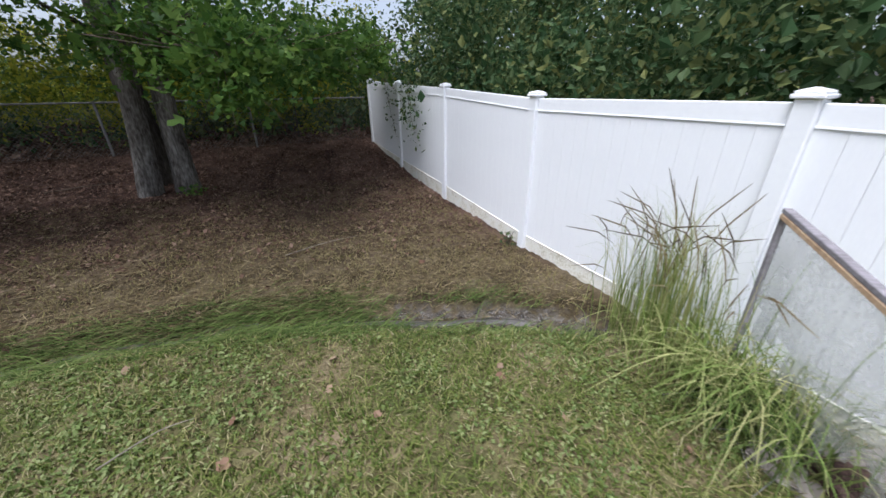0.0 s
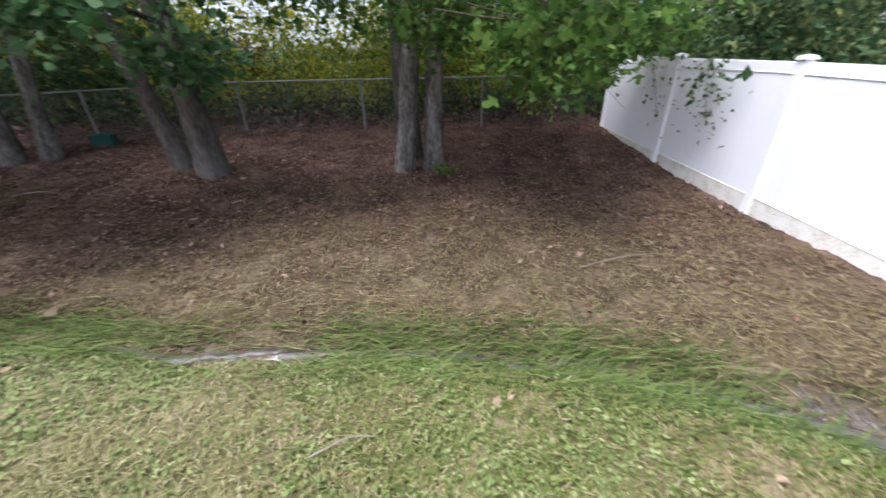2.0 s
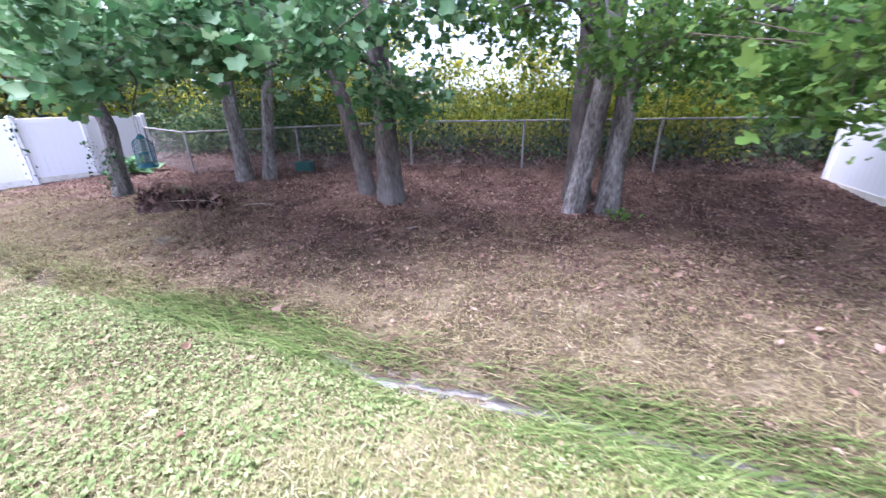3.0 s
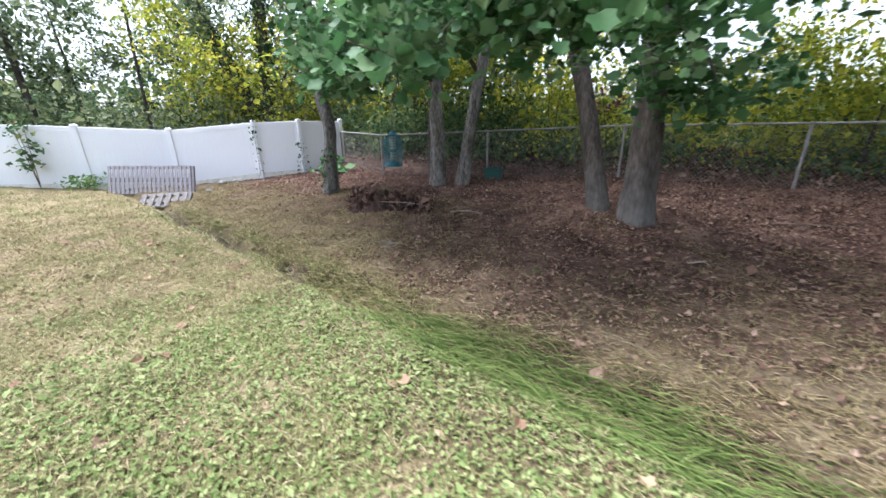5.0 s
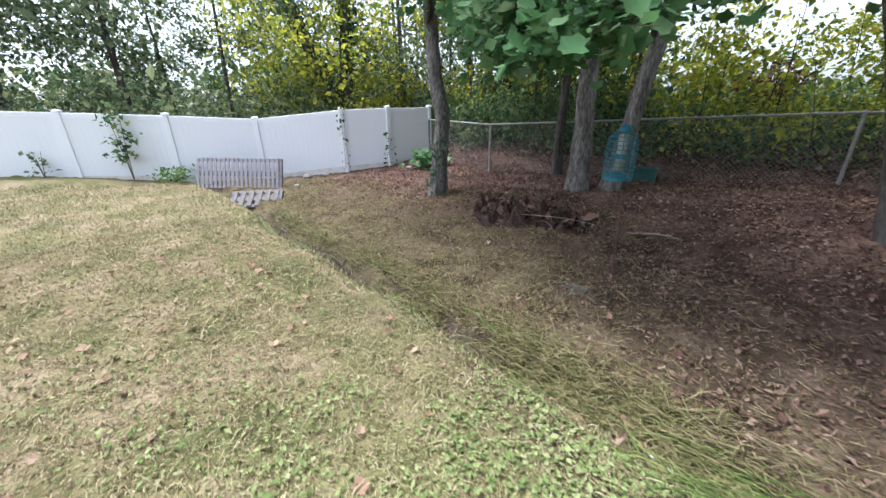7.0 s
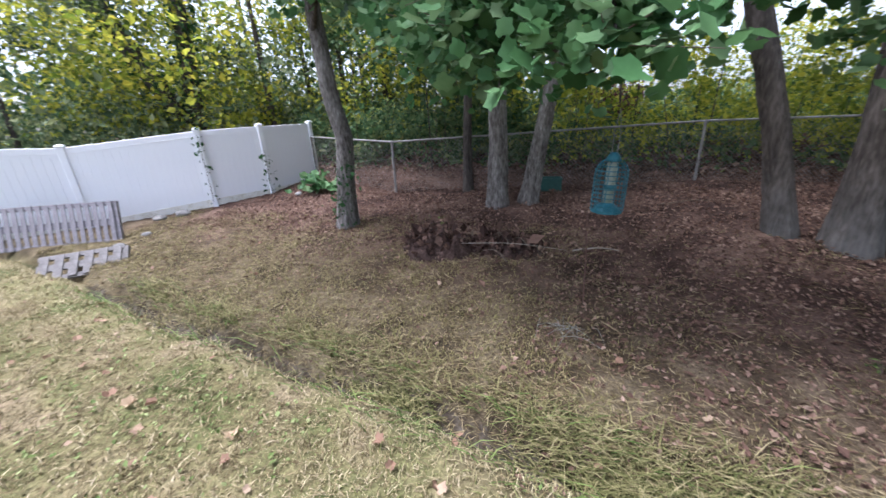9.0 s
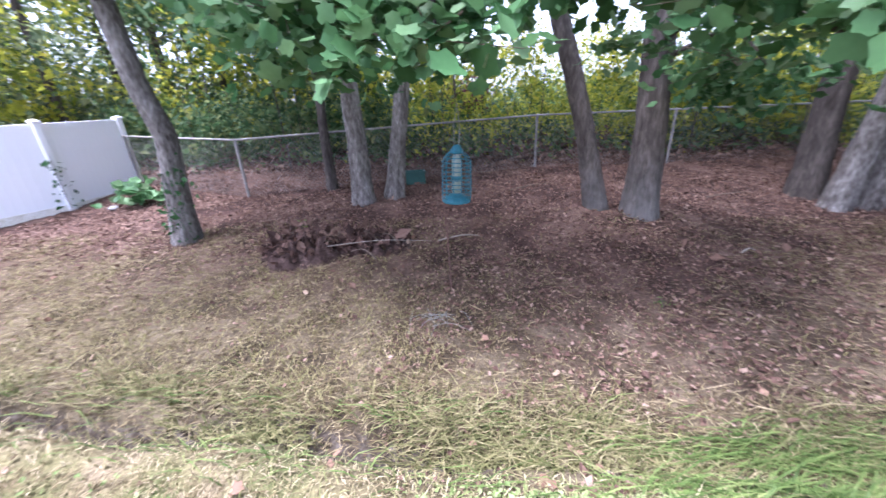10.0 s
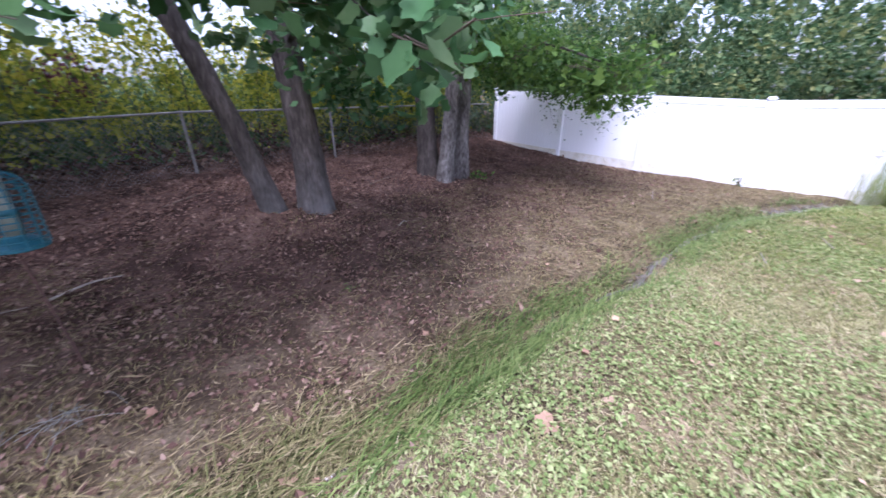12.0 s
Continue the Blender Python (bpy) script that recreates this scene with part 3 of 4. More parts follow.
tree("three-stemmed maple with smooth grey trunks and low branches",
     [([(-1.2, 9.07, 0), (-1.06, 9.07, 1.1), (-0.93, 9.05, 2.3), (-0.88, 9.05, 2.9), (-1.0, 9.0, 7)], 0.165, 0.14),
      ([(-0.58, 9.15, 0), (-0.55, 9.15, 1.2), (-0.5, 9.13, 2.3), (-0.3, 9.1, 3.3), (0.3, 9.0, 7)], 0.165, 0.14),
      ([(-1.1, 9.75, 0), (-1.12, 9.75, 0.9), (-1.15, 9.78, 1.8), (-1.15, 9.8, 3.1), (-1.5, 10.2, 7)], 0.22, 0.17, M_BARKD)],
     [([(-0.45, 9.03, 2.6), (0.4, 7.8, 3.0), (0.9, 6.2, 2.4)], 0.05, 0.012), ([(-0.5, 9.0, 2.4), (1.0, 8.6, 2.8), (2.6, 8.2, 2.4)], 0.05, 0.012), ([(-0.95, 9.0, 2.7), (-1.6, 7.6, 3.2), (-2.2, 6.6, 2.9)], 0.04, 0.012)],
     [(-0.6, 8.0, 6.2, 3.8, 4.0, 1.5, 8500), (0.75, 6.3, 2.2, 0.8, 0.8, 0.6, 1300), (1.4, 7.4, 2.4, 1.1, 0.9, 0.65, 1700), (2.8, 8.2, 2.5, 0.9, 0.9, 0.5, 1000), (3.2, 9.6, 2.7, 0.9, 1.2, 0.6, 1200),
      (-0.3, 7.9, 2.6, 1.2, 0.8, 0.5, 1500), (-2.0, 7.4, 3.0, 1.0, 0.8, 0.45, 1000), (0.6, 9.0, 3.0, 1.6, 1.4, 0.6, 2000), (1.8, 10.5, 2.8, 1.6, 1.2, 0.8, 1800)], M_MAPLE, 0.088, STAR, M_BARK, 17)


# ---- woods all round ----
def woods(name, label, boxes, leaf, size, seed, per=70, blob=0.42, shape=SIMPLE):
    """Leaves in clumps inside boxes (x0, x1, y0, y1, z0, z1, clumps), thinner towards the top."""
    r = np.random.default_rng(seed)
    out = []
    for x0, x1, y0, y1, z0, z1, k in boxes:
        c = np.stack([r.uniform(x0, x1, k), r.uniform(y0, y1, k), z0 + (z1 - z0) * r.uniform(0, 1, k) ** 1.15], 1)
        s = blob * np.exp(r.normal(0, 0.35, k))
        pick = r.integers(0, k, k * per)
        out.append(c[pick] + r.normal(size=(k * per, 3)) * s[pick][:, None] * (1, 1, 0.75))
    p = np.vstack(out)
    edge = np.interp(p[:, 1], [-9, 1, 6.75, 8.75, 10.1, 12.6], [-28, -22.4, -18.9, -17.3, -16.7, -16.6])
    p = p[((p[:, 0] > 4.35) | (p[:, 1] > 12.4) | (p[:, 0] < edge) | (p[:, 2] > 4.5)) & (p[:, 2] > 0.05)]
    v, f = leaves(p, size, shape, 0.35, r, 0.3)
    return tagged(put(name, mesh_np(name, v, f, leaf)), label, "woods", kind="stuff")


woods("shrubbery", "dense dark green shrubs and vines overhanging the white fence", [(5.3, 7.5, -6, 13, 0.3, 4.2, 260), (6.5, 10, -8, 16, 1, 8, 230), (9, 14, -10, 20, 0.5, 9, 160)], M_SHRUB, 0.11, 31, 190, 0.5)
woods("undergrowth", "yellow-green saplings and brush beyond the chain-link fence", [(-9, 6, 13, 15.5, 1.2, 2.6, 45), (-9, 4, 14.0, 17, 1.4, 3.6, 100), (-3, 3, 12.9, 15, 0.8, 2.8, 50), (-9, 5, 14.5, 18, 3.0, 6.0, 40)], M_YELLOW, 0.10, 32, 160, 0.42)
woods("woodland", "tall mixed trees beyond the chain-link fence", [(-22, 8, 16, 25, 0, 2.3, 170), (-22, -11, 15, 24, 2, 8, 120), (-10, 10, 19, 28, 0.3, 2.4, 80)], M_SHRUB, 0.19, 33, 150, 0.75)
woods("woodland", "tall greyish-green trees behind the bending white fence", [(-30, -20.5, 7.5, 17, 1.0, 9, 56), (-33, -24.5, -8, 8, 1.0, 8, 112), (-23, -17, 12.8, 17, 1.0, 6, 16), (-31, -21, -8, 16, 0.3, 2.6, 60)], M_GREYLEAF, 0.15, 34, 400, 0.8)
woods("brush", "dark green brush along the chain-link fence", [(-17.5, -8, 12.8, 15, 0.2, 2.2, 110), (-8, 5, 12.8, 16, 0.0, 1.2, 130), (4, 6, 12.9, 16, 0.2, 3, 30)], M_SHRUB, 0.13, 37, 150, 0.45)
# Added leaf mass above the view, only there to shade the brush below.
woods("shade_canopy", "unseen leaf mass added overhead to shade the brush by the wire fence", [(-15, 5, 11.3, 13.8, 5.6, 8.5, 85)], M_SHRUB, 0.34, 38, 110, 0.7)
# Sunlit patches between the trees, given by the bright yellow leaf colour.
woods("golden_woodland", "trees behind the bending white fence with sunlight put into their yellow leaf colour", [(-27, -18.5, 8.5, 16, 2.2, 7, 70), (-20, -8, 14.5, 19, 1.6, 6.0, 70)], M_YELLOW, 0.15, 36, 190, 0.55)
woods("distant_woods", "hazy line of far trees all round the yards", [(-50, -33, -30, 40, 0, 5, 260), (-50, -18, 30, 42, 0, 3.5, 100), (-18, 12, 32, 44, 0, 2.2, 70), (15, 30, -30, 40, 0, 12, 380)], M_SHRUB, 0.55, 35, 55, 1.4)


def stems(name, label, spots, height, radius, mat, seed):
    r = np.random.default_rng(seed)
    pieces = []
    for x, y in spots:
        z = float(land(x, y))
        a, b = r.normal(0, 0.25, 2)
        h = height * r.uniform(0.7, 1.2)
        pieces.append(tube(spline([(x, y, z - 0.1), (x + a * 0.3, y + b * 0.3, z + h * 0.4), (x + a, y + b, z + h)], 8), np.linspace(radius, radius * 0.4, 8) * r.uniform(0.6, 1.4), 6, 0.05, 1))
    v, f = join(pieces)
    return tagged(put(name, mesh_np(name, v, f, mat, True)), label, "saplings", kind="stuff")


r5 = np.random.default_rng(51)
stems("sapling_stems", "thin brown stems of brush beyond the chain-link fence", [(r5.uniform(-17, 4), r5.uniform(12.4, 16)) for _ in range(42)], 2.8, 0.016, M_BARKD, 52)
stems("fence_side_trunks", "dark trunks among the trees behind the bending fence", [(-23.2, 13.4), (-24.6, 8.0), (-25.0, 4.6), (-25.8, 1.5), (-19.2, 13.4), (-26.5, 6.4)], 8.5, 0.13, M_BARKD, 54)
stems("woodland_trunks", "dark trunks standing in the woods", [(r5.uniform(-24, -10), r5.uniform(16, 24)) for _ in range(22)], 8.0, 0.12, M_BARKD, 53)

ivy_tree = thing("tree", "tall forked dark tree wrapped in ivy behind the fence", "tree")
for pts, a, b in (([(-21.4, 11.7, 0), (-21.5, 11.6, 2.2), (-22.0, 10.8, 4.2), (-22.7, 9.7, 8)], 0.32, 0.2), ([(-21.4, 11.7, 0), (-21.3, 11.8, 2.4), (-21.2, 12.0, 4.5), (-21.0, 12.2, 9)], 0.28, 0.18)):
    v, f = limb(pts, a, b, 18, 10, 0.06, 3)
    put("trunk", mesh_np("trunk", v, f, M_BARKD, True), ivy_tree)
    q = spline(pts, 200)
    v, f = leaves(np.repeat(q, 6, 0) + r5.normal(0, 0.22, (1200, 3)), 0.16, SIMPLE, 0.2, r5)
    put("ivy", mesh_np("ivy", v, f, M_IVY), ivy_tree, "dark green ivy")

plum = thing("shrub", "plum-red leaved shrub beyond the chain-link fence", "shrub")
v, f = leaves(cloud([(-7.2, 16.2, 2.3, 0.9, 0.6, 0.6, 700)], r5), 0.12, SIMPLE, 0.3, r5)
put("foliage", mesh_np("foliage", v, f, M_REDLEAF), plum)
v, f = limb([(-7.2, 16.2, -0.1), (-7.2, 16.2, 1.0), (-7.1, 16.2, 2.4)], 0.05, 0.02, 8, 6)
put("stem", mesh_np("stem", v, f, M_BARKD, True), plum)


# ---- wet ditch ----
def ribbon(name, label, xs, half, mat, lift, seed, category="water"):
    r = np.random.default_rng(seed)
    n = len(xs)
    y = ditch_y(xs) + np.convolve(r.normal(0, 0.05, n), np.ones(5) / 5, "same")
    w = half * np.clip(np.convolve(r.uniform(0.2, 1.8, n), np.ones(4) / 4, "same"), 0.25, 2)
    cols = []
    for k in (-1, -0.4, 0.4, 1):
        yy = y + k * w
        cols.append(np.stack([xs, yy, land(xs, y) + lift - 0.03 * (abs(k) > 0.9)], 1))
    v = np.stack(cols, 1).reshape(-1, 3)
    f = [(i * 4 + j, (i + 1) * 4 + j, (i + 1) * 4 + j + 1, i * 4 + j + 1) for i in range(n - 1) for j in range(3)]
    return tagged(put(name, mesh_np(name, v, f, mat, True)), label, category, kind="structure")


M_WATER = material("muddy_water", [(0.035, 0.024, 0.014), (0.085, 0.062, 0.04)], rough=0.16, scale=5, fine=40, bump=0.12, size=0.01, spec=0.5)
ribbon("water", "thin trickle of muddy water in the ditch bed", np.arange(-6.5, 2.7, 0.07), 0.1, M_WATER, 0.022, 61)


M_WETMUD = material("wet_grey_mud", [(0.03, 0.025, 0.02), (0.06, 0.053, 0.047), (0.12, 0.112, 0.105)], rough=0.34, scale=9, fine=60, bump=0.6, size=0.02, spec=0.4)
ribbon("mud", "grey wet mud with a film of water in the ditch", np.arange(-3.4, 3.1, 0.07), 0.06, M_WETMUD, 0.03, 62, "mud")


# ---- grass, straw and leaf litter ----
def patch(x, y, s, k):
    """A soft value from 0 to 1 over the plan, for uneven growth."""
    return 0.5 + 0.25 * (np.sin(x * s + k) * np.cos(y * s * 1.3 + 2 * k) + np.sin(x * s * 2.3 + 3 * k + y * s) * 0.7 + np.sin(y * s * 3.1 - x * s * 1.7) * 0.5)


def blades(x, y, height, width, lean, r, heading=None, mid=0.5):
    """Arrays of bent blades of two triangles and a half at each place."""
    n = len(x)
    a = r.uniform(0, 2 * np.pi, n) if heading is None else heading + r.normal(0, 0.35, n) + np.pi * r.integers(0, 2, n)
    h = height * np.exp(r.normal(0, 0.3, n))
    out = np.abs(r.normal(lean, lean * 0.5, n)) * h
    side = np.stack([-np.sin(a), np.cos(a), np.zeros(n)], 1) * (width * r.uniform(0.6, 1.4, n))[:, None]
    way = np.stack([np.cos(a), np.sin(a), np.zeros(n)], 1)
    foot = np.stack([x, y, land(x, y) - 0.005], 1)
    up = np.array((0, 0, 1.0))
    p1 = foot + way * (out * 0.35)[:, None] + up * (h * mid)[:, None]
    p2 = foot + way * out[:, None] + up * (h * (1.0 - np.clip(lean - 0.6, 0, 0.75)))[:, None]
    v = np.stack([foot - side, foot + side, p1 + side * 0.8, p1 - side * 0.8, p2], 1).reshape(-1, 3)
    k = (np.arange(n) * 5)[:, None, None]
    f = (np.array([(0, 1, 2), (0, 2, 3), (3, 2, 4)])[None] + k).reshape(-1, 3)
    return v, f


def strewn(x, y, length, width, r, lift=0.012, heading=None):
    """Arrays of thin dry stalks lying about."""
    n = len(x)
    a = r.uniform(0, np.pi, n) if heading is None else heading + r.normal(0, 0.5, n)
    l = length * np.exp(r.normal(0, 0.45, n)) / 2
    way = np.stack([np.cos(a), np.sin(a), r.normal(0, 0.22, n)], 1) * l[:, None]
    side = np.stack([-np.sin(a), np.cos(a), r.normal(0, 0.5, n)], 1) * (width * r.uniform(0.5, 1.3, n))[:, None]
    mid = np.stack([x, y, land(x, y) + np.abs(r.normal(lift, lift, n))], 1)
    v = np.stack([mid - way - side * 0.5, mid + side, mid + way + side * 0.3, mid - side], 1).reshape(-1, 3)
    k = (np.arange(n) * 4)[:, None, None]
    return v, (np.array([(0, 1, 2), (0, 2, 3)])[None] + k).reshape(-1, 3)


def scatter(n, x0, x1, y0, y1, r, keep=None):
    x, y = r.uniform(x0, x1, n), r.uniform(y0, y1, n)
    if keep is not None:
        m = r.uniform(0, 1, n) < keep(x, y)
        x, y = x[m], y[m]
    return x, y


def stuff(name, label, category, arrays, mat):
    return tagged(put(name, mesh_np(name, *arrays, mat)), label, category, kind="stuff")


rg = np.random.default_rng(71)
below = lambda x, y: (y < ditch_y(x) + 0.1 - 0.2 * (x > -2.9) - 0.2 * (x > 1.5) - 0.22 * (x < -6.5)) * np.where((x < -7.6) & (x > -13), 0.72, 1) * np.clip(1.55 - patch(x, y, 1.1, 0.7) * 0.9 - patch(x, y, 3.1, 2.6) * 0.6, 0.12, 1)
x, y = scatter(170000, -9.5, 3.85, 0.9, 4.7, rg, lambda x, y: below(x, y) * np.clip(1 - (x + 2.2) / 3.0, 0.3, 1))
near_green = x > -7.9 + 1.2 * (patch(x, y, 1.7, 2.0) - 0.5) + rg.normal(0, 0.7, len(x))
v1 = blades(x[near_green], y[near_green], 0.045, 0.0038, 0.9, rg)
v4 = blades(x[~near_green], y[~near_green], 0.036, 0.004, 1.0, rg)
x, y = scatter(62000, -20, -9.5, -2.5, 5.0, rg, lambda x, y: below(x, y) * (x > -20.5 + 0.4 * np.abs(y)))
v2 = blades(x, y, 0.05, 0.007, 0.9, rg)
x, y = scatter(26000, -16, 3.85, -7, 0.95, rg, lambda x, y: np.clip(1.25 - patch(x, y, 1.1, 0.7) * 0.6, 0, 1))
v3 = blades(x, y, 0.06, 0.013, 0.9, rg)
stuff("lawn_grass", "short mown grass, patchy green and dry", "grass", join([v1, v3]), M_GRASS)
M_DRYGRASS = leafy("dry_lawn", [(0.1118, 0.0946, 0.0387), (0.215, 0.1849, 0.0903), (0.3182, 0.2666, 0.1548), (0.4472, 0.3698, 0.2494)], 0.25, 0.7)
stuff("dry_lawn", "thin yellowing grass worn towards the far fence", "grass", join([v2, v4]), M_DRYGRASS)
M_GREENER = leafy("greener_grass", [(0.0396, 0.066, 0.0106), (0.0968, 0.1364, 0.0264), (0.176, 0.2024, 0.0528), (0.3696, 0.3168, 0.1584)], 0.3, 0.6)
x, y = scatter(105000, -4.5, 3.85, 0.9, 4.5, rg, lambda x, y: below(x, y) * np.clip((x + 2.2) / 2.2, 0, 1))
stuff("lawn_turf", "greener mown grass towards the white fence", "grass", blades(x, y, 0.05, 0.0046, 0.9, rg), M_GREENER)
x, y = scatter(90000, -12, 3.6, 0.9, 4.3, rg, lambda x, y: (y < ditch_y(x) - 0.2) * np.clip(patch(x, y, 0.9, 2.1) * 2.0 + patch(x, y, 2.9, 0.4) * 1.6 - 1.3 + 0.8 * ((x > -7.2) & (x < -3) & (y > 1.2 + 0.25 * (x + 7))), 0, 1) * np.clip((x + 9.3) / 2.6, 0.1, 1))
pl = np.stack([x, y, land(x, y) + rg.uniform(0.01, 0.045, len(x))], 1)
stuff("clover", "low clover and weeds among the lawn", "clover", join([leaves(pl[x > -3], 0.03, SIMPLE, 0.75, rg, 0.0, 0.22), leaves(pl[x <= -3], 0.034, SIMPLE, 0.75, rg, 0.0, 0.22)]), M_CLOVER)
x, y = scatter(44000, -14, 3.3, 0, 1, rg)
off = rg.normal(-0.08, 1, len(x)) * np.where(x > -2.7, 0.19, 0.14)
yy = ditch_y(x) + off
grow = rg.uniform(0, 1, len(x)) < np.clip(patch(x, yy, 1.4, 4.0) * 1.5 - 0.1, 0.12, 1)
x, yy = x[grow], yy[grow]
bare = ((x < -2.5) & (np.abs(yy - ditch_y(x)) < 0.07)) | (rg.uniform(0, 1, len(x)) < 0.55 * np.exp(-((x + 3.2) / 0.8) ** 2)) | ((x > -2.9) & (np.abs(yy - ditch_y(x)) < 0.1) & (rg.uniform(0, 1, len(x)) < 0.6)) | ((x > 1.9) & (np.abs(yy - ditch_y(x)) < 0.25)) | ((x < -6.5) & (rg.uniform(0, 1, len(x)) < 0.88)) | ((x < -6.5) & (np.abs(yy - ditch_y(x)) < 0.14))
bare = bare | ((x > -3.4) & (np.abs(yy - ditch_y(x)) < 0.2) & (rg.uniform(0, 1, len(x)) < np.where((x > -1.2) & (x < 1.8), 0.15, 0.4)))
x, yy = x[~bare], yy[~bare]
stuff("ditch_grass", "long flattened green grass combed along the ditch", "grass", blades(x, yy, np.where(x > -2.7, 0.13, 0.16), 0.005, 1.25, rg, 0.1, 0.35), M_LUSH)
x = rg.uniform(-13.5, -4.8, 15000)
y = ditch_y(x) + np.abs(rg.normal(0.1, 0.2, len(x))) - 0.05
grow = rg.uniform(0, 1, len(x)) < np.clip(patch(x, y, 2.2, 1.3) * 1.9 - 0.35, 0.03, 1) * np.where((x < -9.6) & (np.abs(y - ditch_y(x)) < 0.2), 0.12, 1)
x, y = x[grow], y[grow]
M_HAY = leafy("olive_hay", [(0.0298, 0.034, 0.0102), (0.0978, 0.102, 0.034), (0.187, 0.1658, 0.0723), (0.323, 0.272, 0.153)], 0.2, 0.8)
stuff("ditch_hay", "long dry olive grass combed over the ditch edge", "grass", blades(x, y, 0.12, 0.0045, 1.1, rg, rg.normal(0.2, 0.7, len(x)), 0.4), M_HAY)
x, y = scatter(26000, -13, 3.6, 3.7, 5.2, rg, lambda x, y: ((x > -6.6) | (np.abs(y - ditch_y(x)) > 0.12)) * np.exp(-((y - ditch_y(x) - 0.25) / 0.45) ** 2))
v1 = strewn(x, y, 0.12, 0.0025, rg, 0.025, 0.05)
# Pale straw thins round x -5.4, where canopy shade is put into the ground colour.
x, y = scatter(210000, -17, 3.85, 2.5, 8.6, rg, lambda x, y: (y > ditch_y(x)) * (1 - 0.7 * np.exp(-((x + 5.4) / 2.2) ** 2) * (y > ditch_y(x) + 0.5)) * np.where((x > -2.8) & (np.abs(y - ditch_y(x)) < np.where(x > 1.9, 0.3, 0.14)), 0.25, 1) * np.clip(1.15 - (y - 5.2) / 4.2 + 1.1 * (patch(x, y, 1.9, 1.0) - 0.5) + 0.8 * (patch(x, y, 5.0, 2.0) - 0.5), 0.06, 1))
v2 = strewn(x, y, 0.08, 0.0036, rg, 0.016)
x, y = scatter(120000, -14, 3.6, 0.5, 4.3, rg, lambda x, y: np.clip(patch(x, y, 1.1, 0.7) * 1.4 - 0.2 + 0.5 * (x < -7.6), 0, 1) * np.where(x < -7.6, 1, np.where(x > -1.5, 0.55, 0.9)))
v3 = strewn(x, y, 0.06, 0.003, rg, 0.02)
stuff("dry_straw", "cut dry straw strewn over the bank", "straw", join([v1, v2, v3]), M_STRAW)
x, y = scatter(130000, -17, 3.85, 2.6, 8.5, rg, lambda x, y: (y > ditch_y(x) + 0.2) * np.where(x < -7.5, 1, 0.5) * (1 - 0.75 * np.exp(-((x + 5.4) / 2.0) ** 2)) * np.clip(0.9 - (y - 5) / 5 + 1.3 * (patch(x, y, 2.1, 3.0) - 0.5), 0.04, 1))
stuff("bank_stubble", "short yellowish stubble on the bank", "grass", blades(x, y, 0.05, 0.004, 0.9, rg), material("stubble", [(0.10, 0.09, 0.03), (0.18, 0.16, 0.06), (0.29, 0.25, 0.12)], rough=0.8, scale=0.8, fine=20, bump=0, island=0.5, through_light=0.2))
# Dead leaves start nearer round x -5.4, darkening the bank like canopy shade.
x, y = scatter(200000, -16, 3.9, 4.2, 12.4, rg, lambda x, y: np.clip((y - 4.6 + 1.3 * np.exp(-((x + 5.4) / 2.3) ** 2)) / 3.5, 0.05, 1) * np.where((x < -8) & (y < 7.5), 0.3, 1) * np.clip(1.5 - patch(x, y, 1.8, 5.0) * 1.0 - patch(x, y, 4.3, 1.0) * 0.5, 0.1, 1))
pl = np.stack([x, y, land(x, y) + np.abs(rg.normal(0.015, 0.012, len(x)))], 1)
stuff("leaf_litter", "brown dead leaves covering the soil under the trees", "leaf litter", leaves(pl, 0.039, SIMPLE, 0.7, rg), M_LITTER)
x, y = scatter(30000, -18, 6, 12.3, 18, rg)
pl = np.stack([x, y, land(x, y) + np.abs(rg.normal(0.03, 0.03, len(x)))], 1)
stuff("woodland_litter", "brown dead leaves on the ground beyond the wire fence", "leaf litter", leaves(pl, 0.11, SIMPLE, 0.6, rg), M_LITTER)
x, y = scatter(560, -13, 3.5, 1.0, 7.5, rg, lambda x, y: np.where(y > ditch_y(x), 0.07, np.where(x < -6.5, 1, 0.45)))
pl = np.stack([x, y, land(x, y) + 0.03], 1)
stuff("fallen_leaves", "curled orange-brown leaves fallen on the lawn", "leaves", leaves(pl, 0.058, LOBED, 0.7, rg, 0, 0.3), M_FALLEN)


